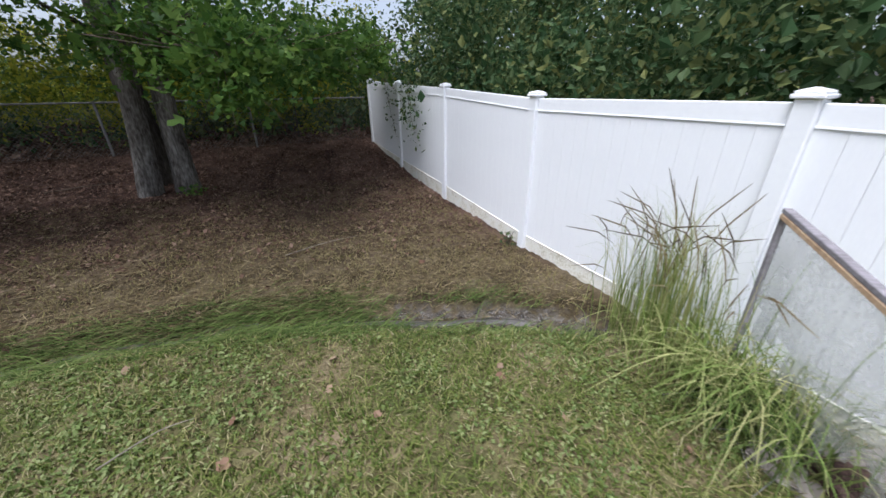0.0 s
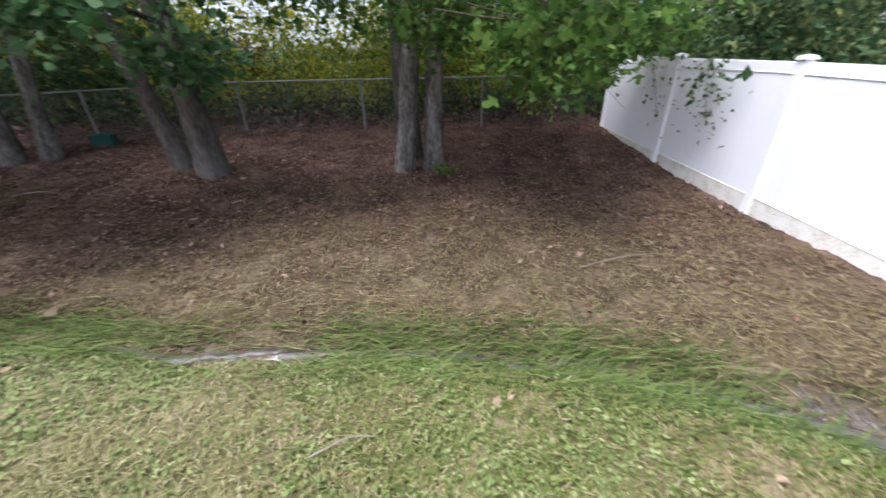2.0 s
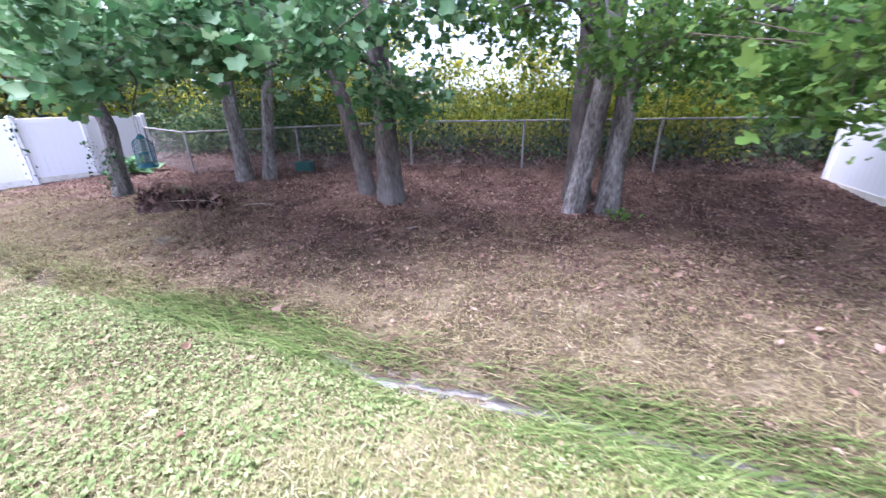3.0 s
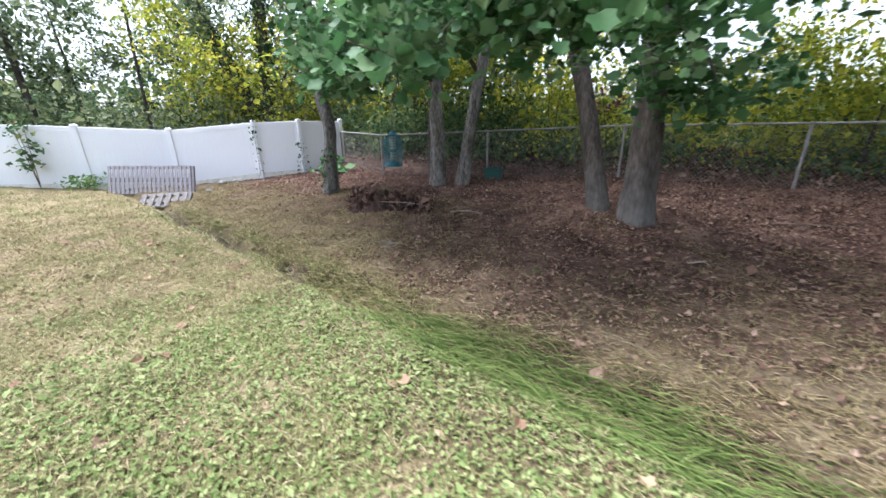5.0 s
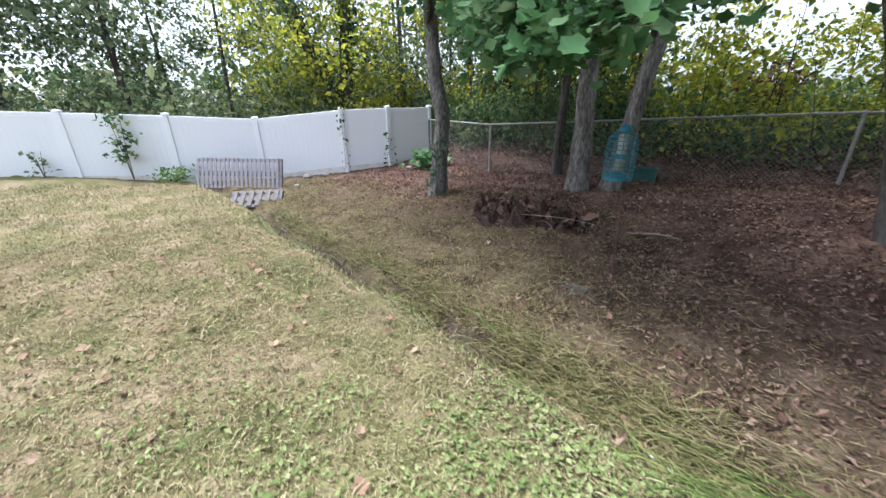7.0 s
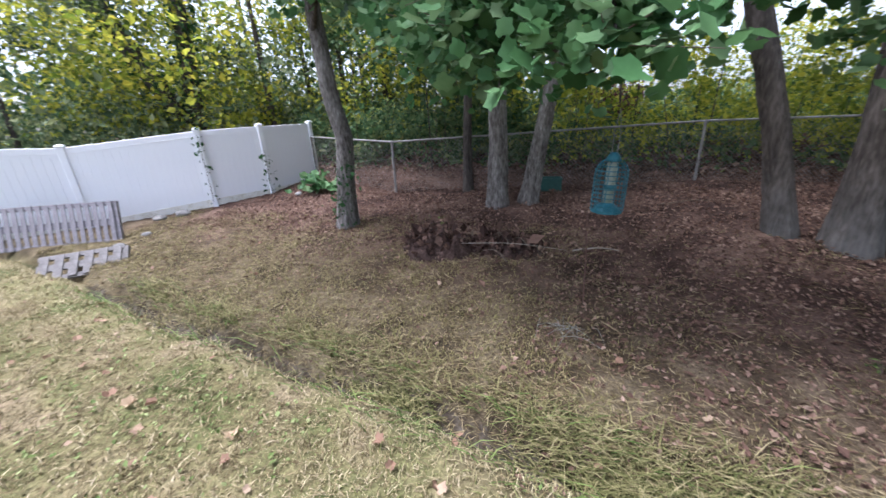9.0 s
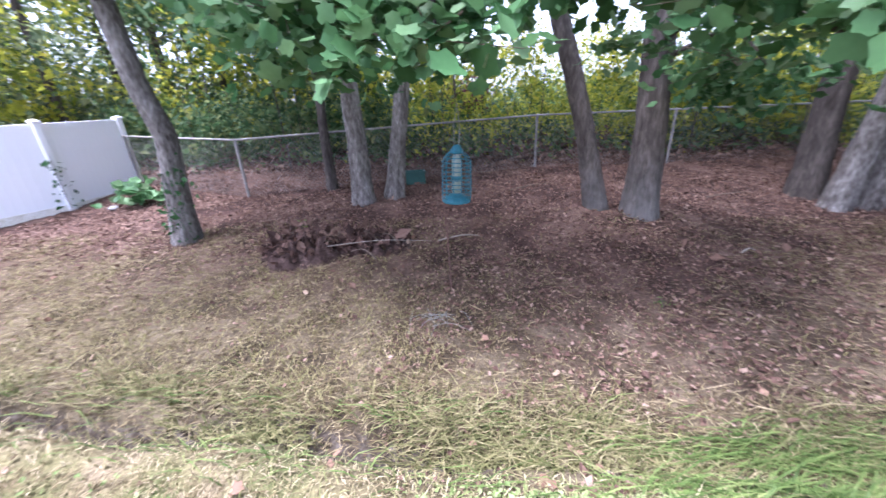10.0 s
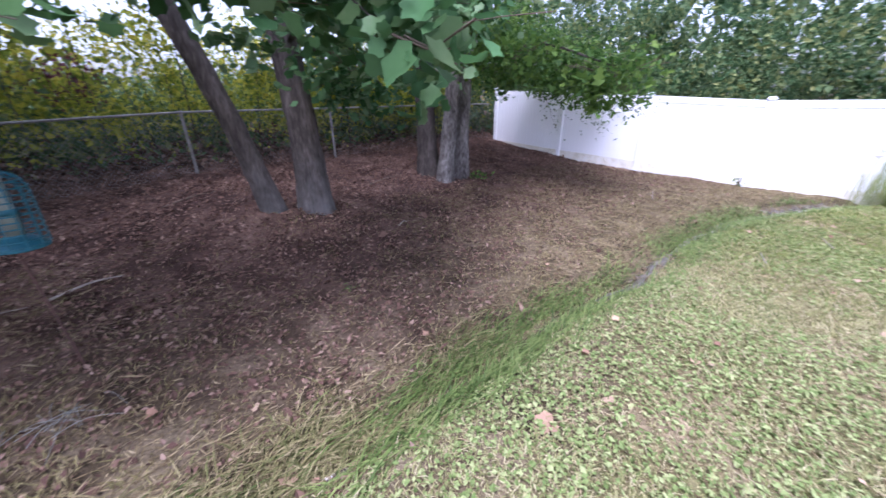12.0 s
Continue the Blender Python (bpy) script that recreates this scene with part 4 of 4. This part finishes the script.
# ---- tall grass by the fence ----
def grass_clump(label, cx, cy, sx, sy, n, tall, lean, mat, heads, seed):
    r = np.random.default_rng(seed)
    t = thing("grass_clump", label, "grass")
    pieces, tips = [], []
    for _ in range(n):
        x, y = cx + r.normal(0, sx), cy + r.normal(0, sy)
        x = min(x, 3.9)
        z = float(land(x, y))
        a, h = r.uniform(0, 2 * np.pi), tall * r.uniform(0.45, 1.0)
        o = h * abs(r.normal(lean, lean * 0.6))
        dx, dy = math.cos(a) * o, math.sin(a) * o
        if x + dx > 3.93:
            dx = -abs(dx) * 0.6
        m = spline([(x, y, z - 0.02), (x + dx * 0.2, y + dy * 0.2, z + h * 0.6), (x + dx * 0.6, y + dy * 0.6, z + h * 0.95), (x + dx * 1.15, y + dy * 1.15, z + h * (1.0 - 0.45 * min(o / h, 1) ** 1.5))], 8)
        w = np.array([0.6, 1, 1, 0.95, 0.8, 0.6, 0.4, 0.08]) * r.uniform(0.002, 0.0055)
        s = np.stack([-math.sin(a) * w, math.cos(a) * w, 0 * w], 1)
        v = np.stack([m - s, m + s], 1).reshape(-1, 3)
        pieces.append((v, np.array([(2 * i, 2 * i + 1, 2 * i + 3, 2 * i + 2) for i in range(7)])))
        if h > 0.55 * tall and r.uniform() < 0.22:
            tips.append(m[-3:])
    v, f = join(pieces)
    tagged(put("blade_tuft", mesh_np("blade_tuft", v, f, mat), t), kind="stuff")
    if heads and tips:
        v, f = join([tube(np.stack([q[0], q[1], q[2], q[2] + (q[2] - q[1]) * 0.6]), [0.0015, 0.005, 0.004, 0.001], 5) for q in tips])
        tagged(put("seed_head_spray", mesh_np("seed_head_spray", v, f, M_STRAW), t, "brown seed heads"), kind="stuff")
    return t


M_TALL = leafy("tall_grass", [(0.09, 0.15, 0.03), (0.20, 0.27, 0.07), (0.34, 0.36, 0.14), (0.48, 0.43, 0.22)], 0.3, 0.6)
grass_clump("tall uncut grass with seed heads against the white fence", 3.62, 1.98, 0.13, 0.26, 340, 1.38, 0.24, M_TALL, True, 81)
grass_clump("sprawling pale grass round the old screen frame", 3.5, 1.42, 0.17, 0.28, 460, 0.62, 0.9, M_TALL, False, 82)
grass_clump("broad green weeds below the old screen frame", 3.45, 1.2, 0.15, 0.2, 300, 0.45, 0.8, M_LUSH, False, 83)


# ---- old screen frame leaning on the fence ----
def bar(a, b, w, d, mat, name, parent, normal, label=""):
    a, b = Vector(a), Vector(b)
    x = (b - a).normalized()
    nz = Vector(normal).normalized()
    yv = nz.cross(x).normalized()
    m = Matrix((x, yv, nz)).transposed().to_4x4()
    m.translation = (a + b) / 2
    return part(name, box_bm((b - a).length, w, d, 0.004), mat, parent, label, m)


def screen_frame():
    t = thing("window_screen", "tan wooden screen frame with dusty torn mesh, leaning on the fence", "screen")
    p0 = Vector((3.82, 1.58, 1.26))
    a = Vector((-0.54, -0.65, -0.14)).normalized()
    b = Vector((-0.07, -0.05, -1.0)).normalized()
    n = a.cross(b).normalized()
    ln, wd = 1.3, 1.2
    c = [p0, p0 + a * ln, p0 + a * ln + b * wd, p0 + b * wd]
    bar(c[0], c[1], 0.03, 0.05, M_OLDWOOD, "top_bar", t, n)
    bar(c[0] + b * 0.034 - n * 0.004, c[1] + b * 0.034 - n * 0.004, 0.032, 0.045, M_TANWOOD, "bead", t, n, "split tan pine strip")
    bar(c[0] + b * 0.04, c[3], 0.035, 0.03, M_OLDWOOD, "side_bar", t, n)
    bar(c[1], c[2], 0.05, 0.04, M_OLDWOOD, "side_bar", t, n)
    bar(c[3], c[2], 0.06, 0.04, M_OLDWOOD, "bottom_bar", t, n)
    bm = bmesh.new()
    k = 12
    rows = [[bm.verts.new(p0 + a * (ln * i / k) + b * (wd * j / k) + n * (0.008 * math.sin(i * 1.7) * math.cos(j * 2.1))) for j in range(k + 1)] for i in range(k + 1)]
    for i in range(k):
        for j in range(k):
            if j < 6 + (i * 5) % 3:
                bm.faces.new((rows[i][j], rows[i + 1][j], rows[i + 1][j + 1], rows[i][j + 1]))
    part("mesh_sheet", bm, M_MESH, t, "dusty torn mesh")


screen_frame()


def slab(name, label, x, y, sx, sy, sz, turn, tilt, mat, seed, category="debris"):
    r = np.random.default_rng(seed)
    bm = box_bm(sx, sy, sz)
    bmesh.ops.subdivide_edges(bm, edges=bm.edges[:], cuts=5, use_grid_fill=True)
    for v in bm.verts:
        v.co += Vector(r.normal(0, 0.012, 3)) + Vector((0, 0, 0.04 * math.sin(v.co.x * 6) * math.cos(v.co.y * 7)))
    me = bpy.data.meshes.new(name)
    bm.to_mesh(me), bm.free()
    me.materials.append(mat)
    return tagged(put(name, me, at=Matrix.Translation(on(x, y, sz * 0.4)) @ pose(0, 0, 0, tilt, tilt * 0.6, turn)), label, category)


M_ROTTEN = material("grey_rotten_wood", [(0.10, 0.085, 0.07), (0.21, 0.185, 0.16), (0.32, 0.29, 0.26)], rough=0.9, scale=5, fine=40, bump=0.6, stretch=(0.3, 1, 1), size=0.012)
slab("bark_slab", "weathered grey slab of rotten wood on the ground", 3.52, 1.02, 0.62, 0.3, 0.06, 12, 8, M_ROTTEN, 1)
slab("bark_slab", "split grey piece of rotten wood beside the weeds", 3.66, 0.8, 0.5, 0.22, 0.06, -25, 12, M_ROTTEN, 2)
slab("bark_slab", "dark hollow piece of rotten bark", 3.45, 0.72, 0.35, 0.25, 0.08, 60, 5, M_DIRT, 3)


# ---- slatted wooden panel by the far fence ----
def slat_panel(name, label, lb, rb, height, lean, n, mat=M_OLDWOOD, group=""):
    """A panel of upright slats on two rails between its bottom corners, leaning back."""
    t = thing(name, label, "wooden panel", group)
    lb, rb = Vector(lb), Vector(rb)
    x = (rb - lb).normalized()
    back = Vector((-x.y, x.x, 0))
    up = (Vector((0, 0, 1)) * math.cos(lean) + back * math.sin(lean)).normalized()
    nrm = x.cross(up)
    run = (rb - lb).length
    for k in range(n):
        s = lb + x * (run * (k + 0.5) / n)
        bar(s, s + up * (height * (1 - 0.03 * ((k * 7) % 5 == 0))), run / n * 0.62, 0.018, mat, "slat", t, nrm)
    for u in (0.04, 0.5, 0.95):
        bar(lb + up * height * u - nrm * 0.03, rb + up * height * u - nrm * 0.03, 0.085 if u != 0.5 else 0.13, 0.035, mat, "rail", t, nrm)
    bar(rb + up * 0.02 - nrm * 0.06, rb + up * height - nrm * 0.06, 0.09, 0.08, mat, "end_post", t, nrm)
    return t


slat_panel("garden_pallet", "grey weathered slatted wooden panel leaning by the ditch outlet", (-18.25, 4.8, -0.04), (-16.3, 6.35, -0.08), 0.84, 0.3, 19)
slat_panel("garden_pallet", "small grey slatted board lying over the ditch", (-15.35, 4.75, -0.12), (-14.6, 5.6, -0.1), 0.45, 0.9, 6, M_DARKWOOD)
for k, (x, y, s) in enumerate([(-16.95, 7.5, 0.28), (-16.8, 7.95, 0.34), (-15.7, 6.1, 0.2), (-16.0, 6.7, 0.18), (-14.9, 9.9, 0.2), (-14.6, 10.15, 0.16)]):
    bm = bmesh.new()
    bmesh.ops.create_icosphere(bm, subdivisions=2, radius=s / 2)
    for v in bm.verts:
        v.co *= 1 + 0.28 * noise.noise(v.co * 7 + Vector((k * 3, 0, 0)))
        v.co.z *= 0.55
    me = bpy.data.meshes.new("rock")
    bm.to_mesh(me), bm.free()
    me.materials.append(M_STONE)
    tagged(put("rock", me, at=Matrix.Translation(on(x, y, s * 0.15)) @ pose(0, 0, 0, 0, 0, k * 50)), "pale rough rock at the foot of the fence", "rock", "rocks by the fence")


# ---- heap of soil and roots ----
M_CURL = leafy("curled_leaf", [(0.012, 0.007, 0.006), (0.05, 0.028, 0.021), (0.12, 0.072, 0.053), (0.25, 0.165, 0.125)], 0.05, 0.85)


def heap():
    r = np.random.default_rng(91)
    t = thing("debris_heap", "heap of dark roots, soil and curled leaves on the bank", "heap")
    for name, cx, cy, ax, ay, h in (("root_ball", -9.63, 7.42, 0.56, 0.36, 0.52), ("soil_ridge", -8.65, 7.6, 0.6, 0.26, 0.3)):
        gx, gy = np.meshgrid(np.linspace(-1, 1, 44), np.linspace(-1, 1, 34))
        d = np.clip(1 - gx ** 2 - gy ** 2, 0, 1) ** 0.6
        X, Y = cx + gx * ax * 1.05, cy + gy * ay * 1.05
        lump = np.array([[noise.turbulence(Vector((a * 5, b * 5, 3)), 4, False) for a, b in zip(p, q)] for p, q in zip(X, Y)])
        Z = land(X, Y) - 0.03 + d * h * (0.45 + 0.7 * lump)
        idx = np.arange(44 * 34).reshape(34, 44)
        f = np.stack([idx[:-1, :-1], idx[:-1, 1:], idx[1:, 1:], idx[1:, :-1]], -1).reshape(-1, 4)
        put(name, mesh_np(name, np.stack([X, Y, Z], -1).reshape(-1, 3), f, M_DIRT, True), t)
        n = 260
        a, rad = r.uniform(0, 2 * np.pi, n), np.sqrt(r.uniform(0, 1, n)) * 0.98
        px, py = cx + np.cos(a) * rad * ax, cy + np.sin(a) * rad * ay
        pz = land(px, py) + np.sqrt(np.clip(1 - rad ** 2, 0, 1)) * h * r.uniform(0.4, 0.95, n)
        v, f = leaves(np.stack([px, py, pz], 1), 0.1, SIMPLE, 0.0, r)
        tagged(put("curled_leaves", mesh_np("curled_leaves", v, f, M_CURL), t), kind="stuff")
    for k in range(16):
        x, y = r.uniform(-10.1, -8.2), 7.42 + r.normal(0, 0.13)
        z = float(land(x, y))
        a = r.uniform(0, np.pi)
        v, f = tube(spline([(x, y, z + 0.1), (x + 0.15 * math.cos(a), y + 0.1 * math.sin(a), z + 0.26), (x + 0.35 * math.cos(a), y + 0.2 * math.sin(a), z + 0.2)], 7), np.linspace(0.012, 0.004, 7), 5)
        put("root", mesh_np("root", v, f, M_TWIG, True), t)
    return t


heap()


def stick(x0, y0, x1, y1, rad, label, lift=0.02, mat=M_TWIG, bend=0.05):
    p = spline([on(x0, y0, lift), on((x0 + x1) / 2 + bend, (y0 + y1) / 2 + bend, lift + 0.03), on(x1, y1, lift)], 9)
    v, f = tube(p, np.linspace(rad, rad * 0.5, 9), 6, 0.08, 2)
    return tagged(put("stick", mesh_np("stick", v, f, mat, True)), label, "stick", "fallen sticks")


M_PALESTICK = material("pale_stick", [(0.16, 0.135, 0.11), (0.28, 0.245, 0.20)], rough=0.9, scale=20, fine=80, bump=0.2)
stick(-9.2, 7.3, -7.75, 7.4, 0.007, "long thin branch lying across the soil heap", 0.2, M_PALESTICK)
stick(-7.7, 7.75, -7.1, 7.9, 0.016, "pale forked branch lying on the litter", 0.03, M_PALESTICK)
stick(-3.83, 7.3, -3.62, 7.36, 0.014, "short pale stick lying on the litter", 0.03, M_PALESTICK)
stick(3.0, 8.3, 3.6, 9.0, 0.012, "thin bent branch lying near the white fence")
stick(-2.9, 9.6, -1.9, 9.9, 0.014, "dark fallen branch by the maple")
stick(-6.5, 9.7, -5.6, 10.1, 0.014, "dark fallen branch under the trees")
stick(1.0, 5.2, 2.0, 5.5, 0.006, "dry stalk lying on the straw", 0.03, M_PALESTICK)
stick(-1.3, 3.15, -0.95, 3.25, 0.006, "dry stalk lying on the lawn", 0.05, M_PALESTICK)
stick(-0.1, 2.6, 0.35, 2.75, 0.005, "dry stalk lying on the mown grass", 0.05, M_PALESTICK)


# ---- bird feeder ----
def bird_feeder(x, y, z):
    """z: the crown of the cage."""
    t = thing("bird_feeder", "teal wire-caged tube bird feeder hanging from a branch", "bird feeder", at=pose(x, y, z, 1, 1.5, 20))
    rad, h = 0.122, 0.41

    def ring(r, zz, wire=0.004, n=24):
        a = np.linspace(0, 2 * np.pi, n + 1)
        return tube(np.stack([r * np.cos(a), r * np.sin(a), 0 * a + zz], 1), np.full(n + 1, wire), 5)
    for k in range(11):
        zz = -0.05 - (h - 0.06) * k / 10
        put("cage_ring", mesh_np("cage_ring", *ring(rad if k else rad * 0.86, zz), M_TEAL, True), t)
    for k in range(12):
        a = 2 * math.pi * k / 12
        c, s = math.cos(a), math.sin(a)
        v, f = tube(spline([(0.03 * c, 0.03 * s, 0.0), (rad * 0.75 * c, rad * 0.75 * s, -0.02), (rad * c, rad * s, -0.08), (rad * c, rad * s, -h)], 14), np.full(14, 0.004), 5)
        put("cage_wire", mesh_np("cage_wire", v, f, M_TEAL, True), t)
    v, f = tube([(0, 0, -0.02), (0, 0, -0.03), (0, 0, -h + 0.06), (0, 0, -h + 0.05)], [0.001, 0.038, 0.038, 0.001], 16)
    put("seed_tube", mesh_np("seed_tube", v, f, M_TUBE, True), t, "clear plastic seed tube")
    v, f = tube([(0, 0, 0.05), (0, 0, 0.045), (0, 0, 0.01), (0, 0, -0.02), (0, 0, -0.021)], [0.001, 0.025, 0.05, 0.055, 0.001], 16)
    put("lid", mesh_np("lid", v, f, M_TEAL, True), t, "domed teal lid")
    v, f = tube([(0, 0, -h + 0.06), (0, 0, -h + 0.05), (0, 0, -h), (0, 0, -h - 0.012), (0, 0, -h - 0.013)], [0.001, 0.06, 0.118, 0.12, 0.001], 20)
    put("tray", mesh_np("tray", v, f, M_TEAL, True), t, "shallow teal tray")
    put("seed_port", mesh_np("seed_port", *tube([(0, 0, -0.2), (0, 0, -0.205), (0, 0, -0.235), (0, 0, -0.24)], [0.001, 0.048, 0.048, 0.001], 12), M_TEAL, True), t)
    for dx in (-0.02, 0.02):
        v, f = tube([(dx, 0, 0.03), (dx * 1.2, 0, 0.2), (0, 0, 0.36)], [0.003, 0.003, 0.003], 5)
        put("hanger", mesh_np("hanger", v, f, M_STEEL, True), t, "thin wire hanger")
    return t


bird_feeder(-7.35, 5.93, 1.62)
v, f = tube(spline([on(-7.47, 6.6, -0.1), (-7.49, 6.62, 0.5), (-7.52, 6.66, 0.97)], 8), np.full(8, 0.01), 6)
tagged(put("metal_rod", mesh_np("metal_rod", v, f, M_RUST, True)), "thin rusty rod stuck upright in the bank", "rod")


def crate(x, y):
    t = thing("plastic_crate", "green plastic crate standing behind the trees", "crate", at=Matrix.Translation(on(x, y)) @ pose(0, 0, 0, 0, 0, 12) @ Matrix.Scale(0.85, 4))
    part("floor", box_bm(0.5, 0.32, 0.02, 0.004, (0, 0, 0.012)), M_CRATE, t)
    for nm, sx, sy, px, py in (("side", 0.5, 0.02, 0, 0.15), ("side", 0.5, 0.02, 0, -0.15), ("end", 0.02, 0.28, 0.24, 0), ("end", 0.02, 0.28, -0.24, 0)):
        part(nm, box_bm(sx, sy, 0.3, 0.004, (px, py, 0.17)), M_CRATE, t)
    for px, py, sx, sy in ((0, 0.165, 0.54, 0.03), (0, -0.165, 0.54, 0.03), (0.255, 0, 0.03, 0.3), (-0.255, 0, 0.03, 0.3)):
        part("rim", box_bm(sx, sy, 0.03, 0.006, (px, py, 0.315)), M_CRATE, t)


crate(-8.42, 10.75)


# ---- small plants ----
def plant(name, label, x, y, height, n, spread, leaf, mat, shape, seed, up=0.0):
    r = np.random.default_rng(seed)
    t = thing(name, label, "plant")
    z = float(land(x, y))
    for k in range(3):
        a = r.uniform(0, 2 * np.pi)
        v, f = tube(spline([(x, y, z - 0.03), (x + 0.2 * spread * math.cos(a), y + 0.2 * spread * math.sin(a), z + height * 0.5), (x + 0.5 * spread * math.cos(a), y + 0.5 * spread * math.sin(a), z + height)], 7), np.linspace(0.012, 0.004, 7), 5)
        put("stem", mesh_np("stem", v, f, M_TWIG, True), t)
    p = np.stack([x + r.normal(0, spread * 0.5, n), y + r.normal(0, spread * 0.5, n), z + up + (height - up) * r.uniform(0.1, 1.0, n)], 1)
    v, f = leaves(p, leaf, shape, 0.5, r, 0.2)
    put("foliage", mesh_np("foliage", v, f, mat), t)
    return t


plant("sapling", "spindly sapling with sparse leaves before the white fence", -19.85, 3.65, 2.1, 130, 0.36, 0.15, M_SHRUB, SIMPLE, 101, 0.4)
plant("sapling", "small leafy shoot at the foot of the white fence", -20.9, 1.9, 0.7, 40, 0.25, 0.1, M_SHRUB, SIMPLE, 102)
plant("low_shrub", "low green bush at the foot of the white fence", -19.05, 4.5, 0.4, 260, 0.45, 0.09, M_MAPLE, SIMPLE, 103)
plant("broadleaf_weed", "bluish broad-leaved weed at the end of the fence", -14.6, 10.2, 0.5, 60, 0.5, 0.2, M_POPLAR, LOBED, 104)
plant("weed", "bright green weed by the soil heap", -9.95, 8.2, 0.22, 26, 0.16, 0.06, M_LUSH, SIMPLE, 105)
def twig_tangle(label, x, y, size, n, seed):
    r = np.random.default_rng(seed)
    t = thing("twig_tangle", label, "twigs")
    for _ in range(n):
        a, l = r.normal(-0.5, 0.7), size * r.uniform(0.35, 1)
        px, py = x + r.normal(0, size * 0.2), y + r.normal(0, size * 0.14)
        dx, dy = math.cos(a) * l / 2, math.sin(a) * l / 2
        p = spline([on(px - dx, py - dy, 0.02), on(px, py, 0.06 + r.uniform(0, 0.05)), on(px + dx, py + dy, r.uniform(0.02, 0.1))], 7)
        v, f = tube(p, np.linspace(0.0032, 0.0015, 7), 5)
        put("twig", mesh_np("twig", v, f, M_PALETWIG, True), t)


M_PALETWIG = material("bleached_twig", [(0.10, 0.10, 0.085), (0.21, 0.205, 0.18)], rough=0.9, scale=20, fine=80, bump=0.2)
twig_tangle("tangle of bleached grey twigs lying on the bank", -7.62, 5.98, 0.55, 16, 106)
twig_tangle("dry grey stalks heaped round the old screen frame", 3.62, 1.2, 0.75, 40, 126)
plant("weed", "small green seedling among the litter", -5.3, 6.2, 0.1, 14, 0.08, 0.035, M_LUSH, SIMPLE, 107)
plant("weed", "orange-leaved seedling at the end of the soil heap", -8.1, 7.5, 0.16, 18, 0.12, 0.07, M_FALLEN, SIMPLE, 108)
plant("weed", "leafy shoots round the foot of the maple", -0.4, 8.75, 0.2, 60, 0.3, 0.08, M_MAPLE, SIMPLE, 109)
plant("weed", "dark green weed sprouting by the fence", 3.82, 4.3, 0.2, 30, 0.12, 0.05, M_SHRUB, SIMPLE, 110)


def vine(label, line, n, spread, leaf, mat, seed, stem=0.006):
    r = np.random.default_rng(seed)
    t = thing("vine", label, "vine")
    q = spline(line, 24)
    v, f = tube(q, np.linspace(stem, stem * 0.5, 24), 5)
    put("stem", mesh_np("stem", v, f, M_TWIG, True), t)
    v, f = leaves(q[r.integers(0, 24, n)] + r.normal(0, 1, (n, 3)) * spread, leaf, SIMPLE, 0.2, r, 0.6)
    put("foliage", mesh_np("foliage", v, f, mat), t)


vine("green creeper hanging over the top of the white fence", [(4.15, 8.3, 1.9), (3.88, 8.2, 2.05), (3.8, 8.0, 1.6), (3.82, 7.8, 1.1)], 260, (0.12, 0.28, 0.2), 0.075, M_SHRUB, 121)
vine("bare creeper with few leaves on the white fence", [(4.1, 10.0, 2.1), (3.88, 9.9, 2.1), (3.86, 9.5, 1.5), (3.88, 9.2, 0.9)], 60, (0.06, 0.2, 0.2), 0.07, M_SHRUB, 122)
vine("ivy climbing the foot of the slim tree", [(-11.72, 7.95, 0.1), (-11.85, 7.91, 0.5), (-11.62, 8.0, 0.9), (-11.66, 7.98, 1.3)], 170, (0.12, 0.06, 0.12), 0.06, M_IVY, 123)
vine("thin creeper climbing a white fence post", [(-16.58, 8.64, 0.2), (-16.6, 8.68, 0.8), (-16.58, 8.66, 1.4), (-16.6, 8.68, 1.9)], 34, (0.05, 0.08, 0.12), 0.08, M_IVY, 124)
vine("thin creeper on the last fence panels", [(-16.0, 10.0, 0.25), (-16.02, 10.0, 0.8), (-16.02, 10.05, 1.4)], 40, (0.04, 0.12, 0.15), 0.09, M_IVY, 125)


# ---- single fallen leaves ----
def fallen_leaf(x, y, size, turn, tilt, mat):
    me = mesh_np("fallen_leaf", LOBED[0] * size * np.array((1, 1, 2.6)), LOBED[1], mat)
    tagged(put("fallen_leaf", me, at=Matrix.Translation(on(x, y, 0.035)) @ pose(0, 0, 0, tilt, tilt * 0.5, turn)), "curled dry brown leaf fallen on the grass", "leaf", "fallen leaves on the lawn")


M_BUFFLEAF = leafy("buff_leaf", [(0.30, 0.21, 0.13), (0.42, 0.32, 0.21)], 0.1, 0.8)
for k, (x, y, size) in enumerate([(-10.55, 3.74, 0.17), (-10.8, 3.76, 0.15), (-10.35, 3.85, 0.14), (-9.55, 3.89, 0.15), (-9.4, 3.7, 0.11), (-4.45, 3.87, 0.12), (-3.93, 3.25, 0.12), (-3.6, 3.2, 0.09), (-7.16, 5.62, 0.13),
                                  (-6.39, 4.67, 0.12), (-7.05, 2.74, 0.13), (-6.95, 2.9, 0.1), (-3.81, 3.95, 0.13), (-8.6, 4.2, 0.13), (-8.4, 4.05, 0.1), (-8.9, 3.3, 0.12)]):
    fallen_leaf(x, y, size * 0.62, k * 77, 8 + 7 * (k % 3), M_BUFFLEAF if k % 3 == 0 else M_FALLEN)
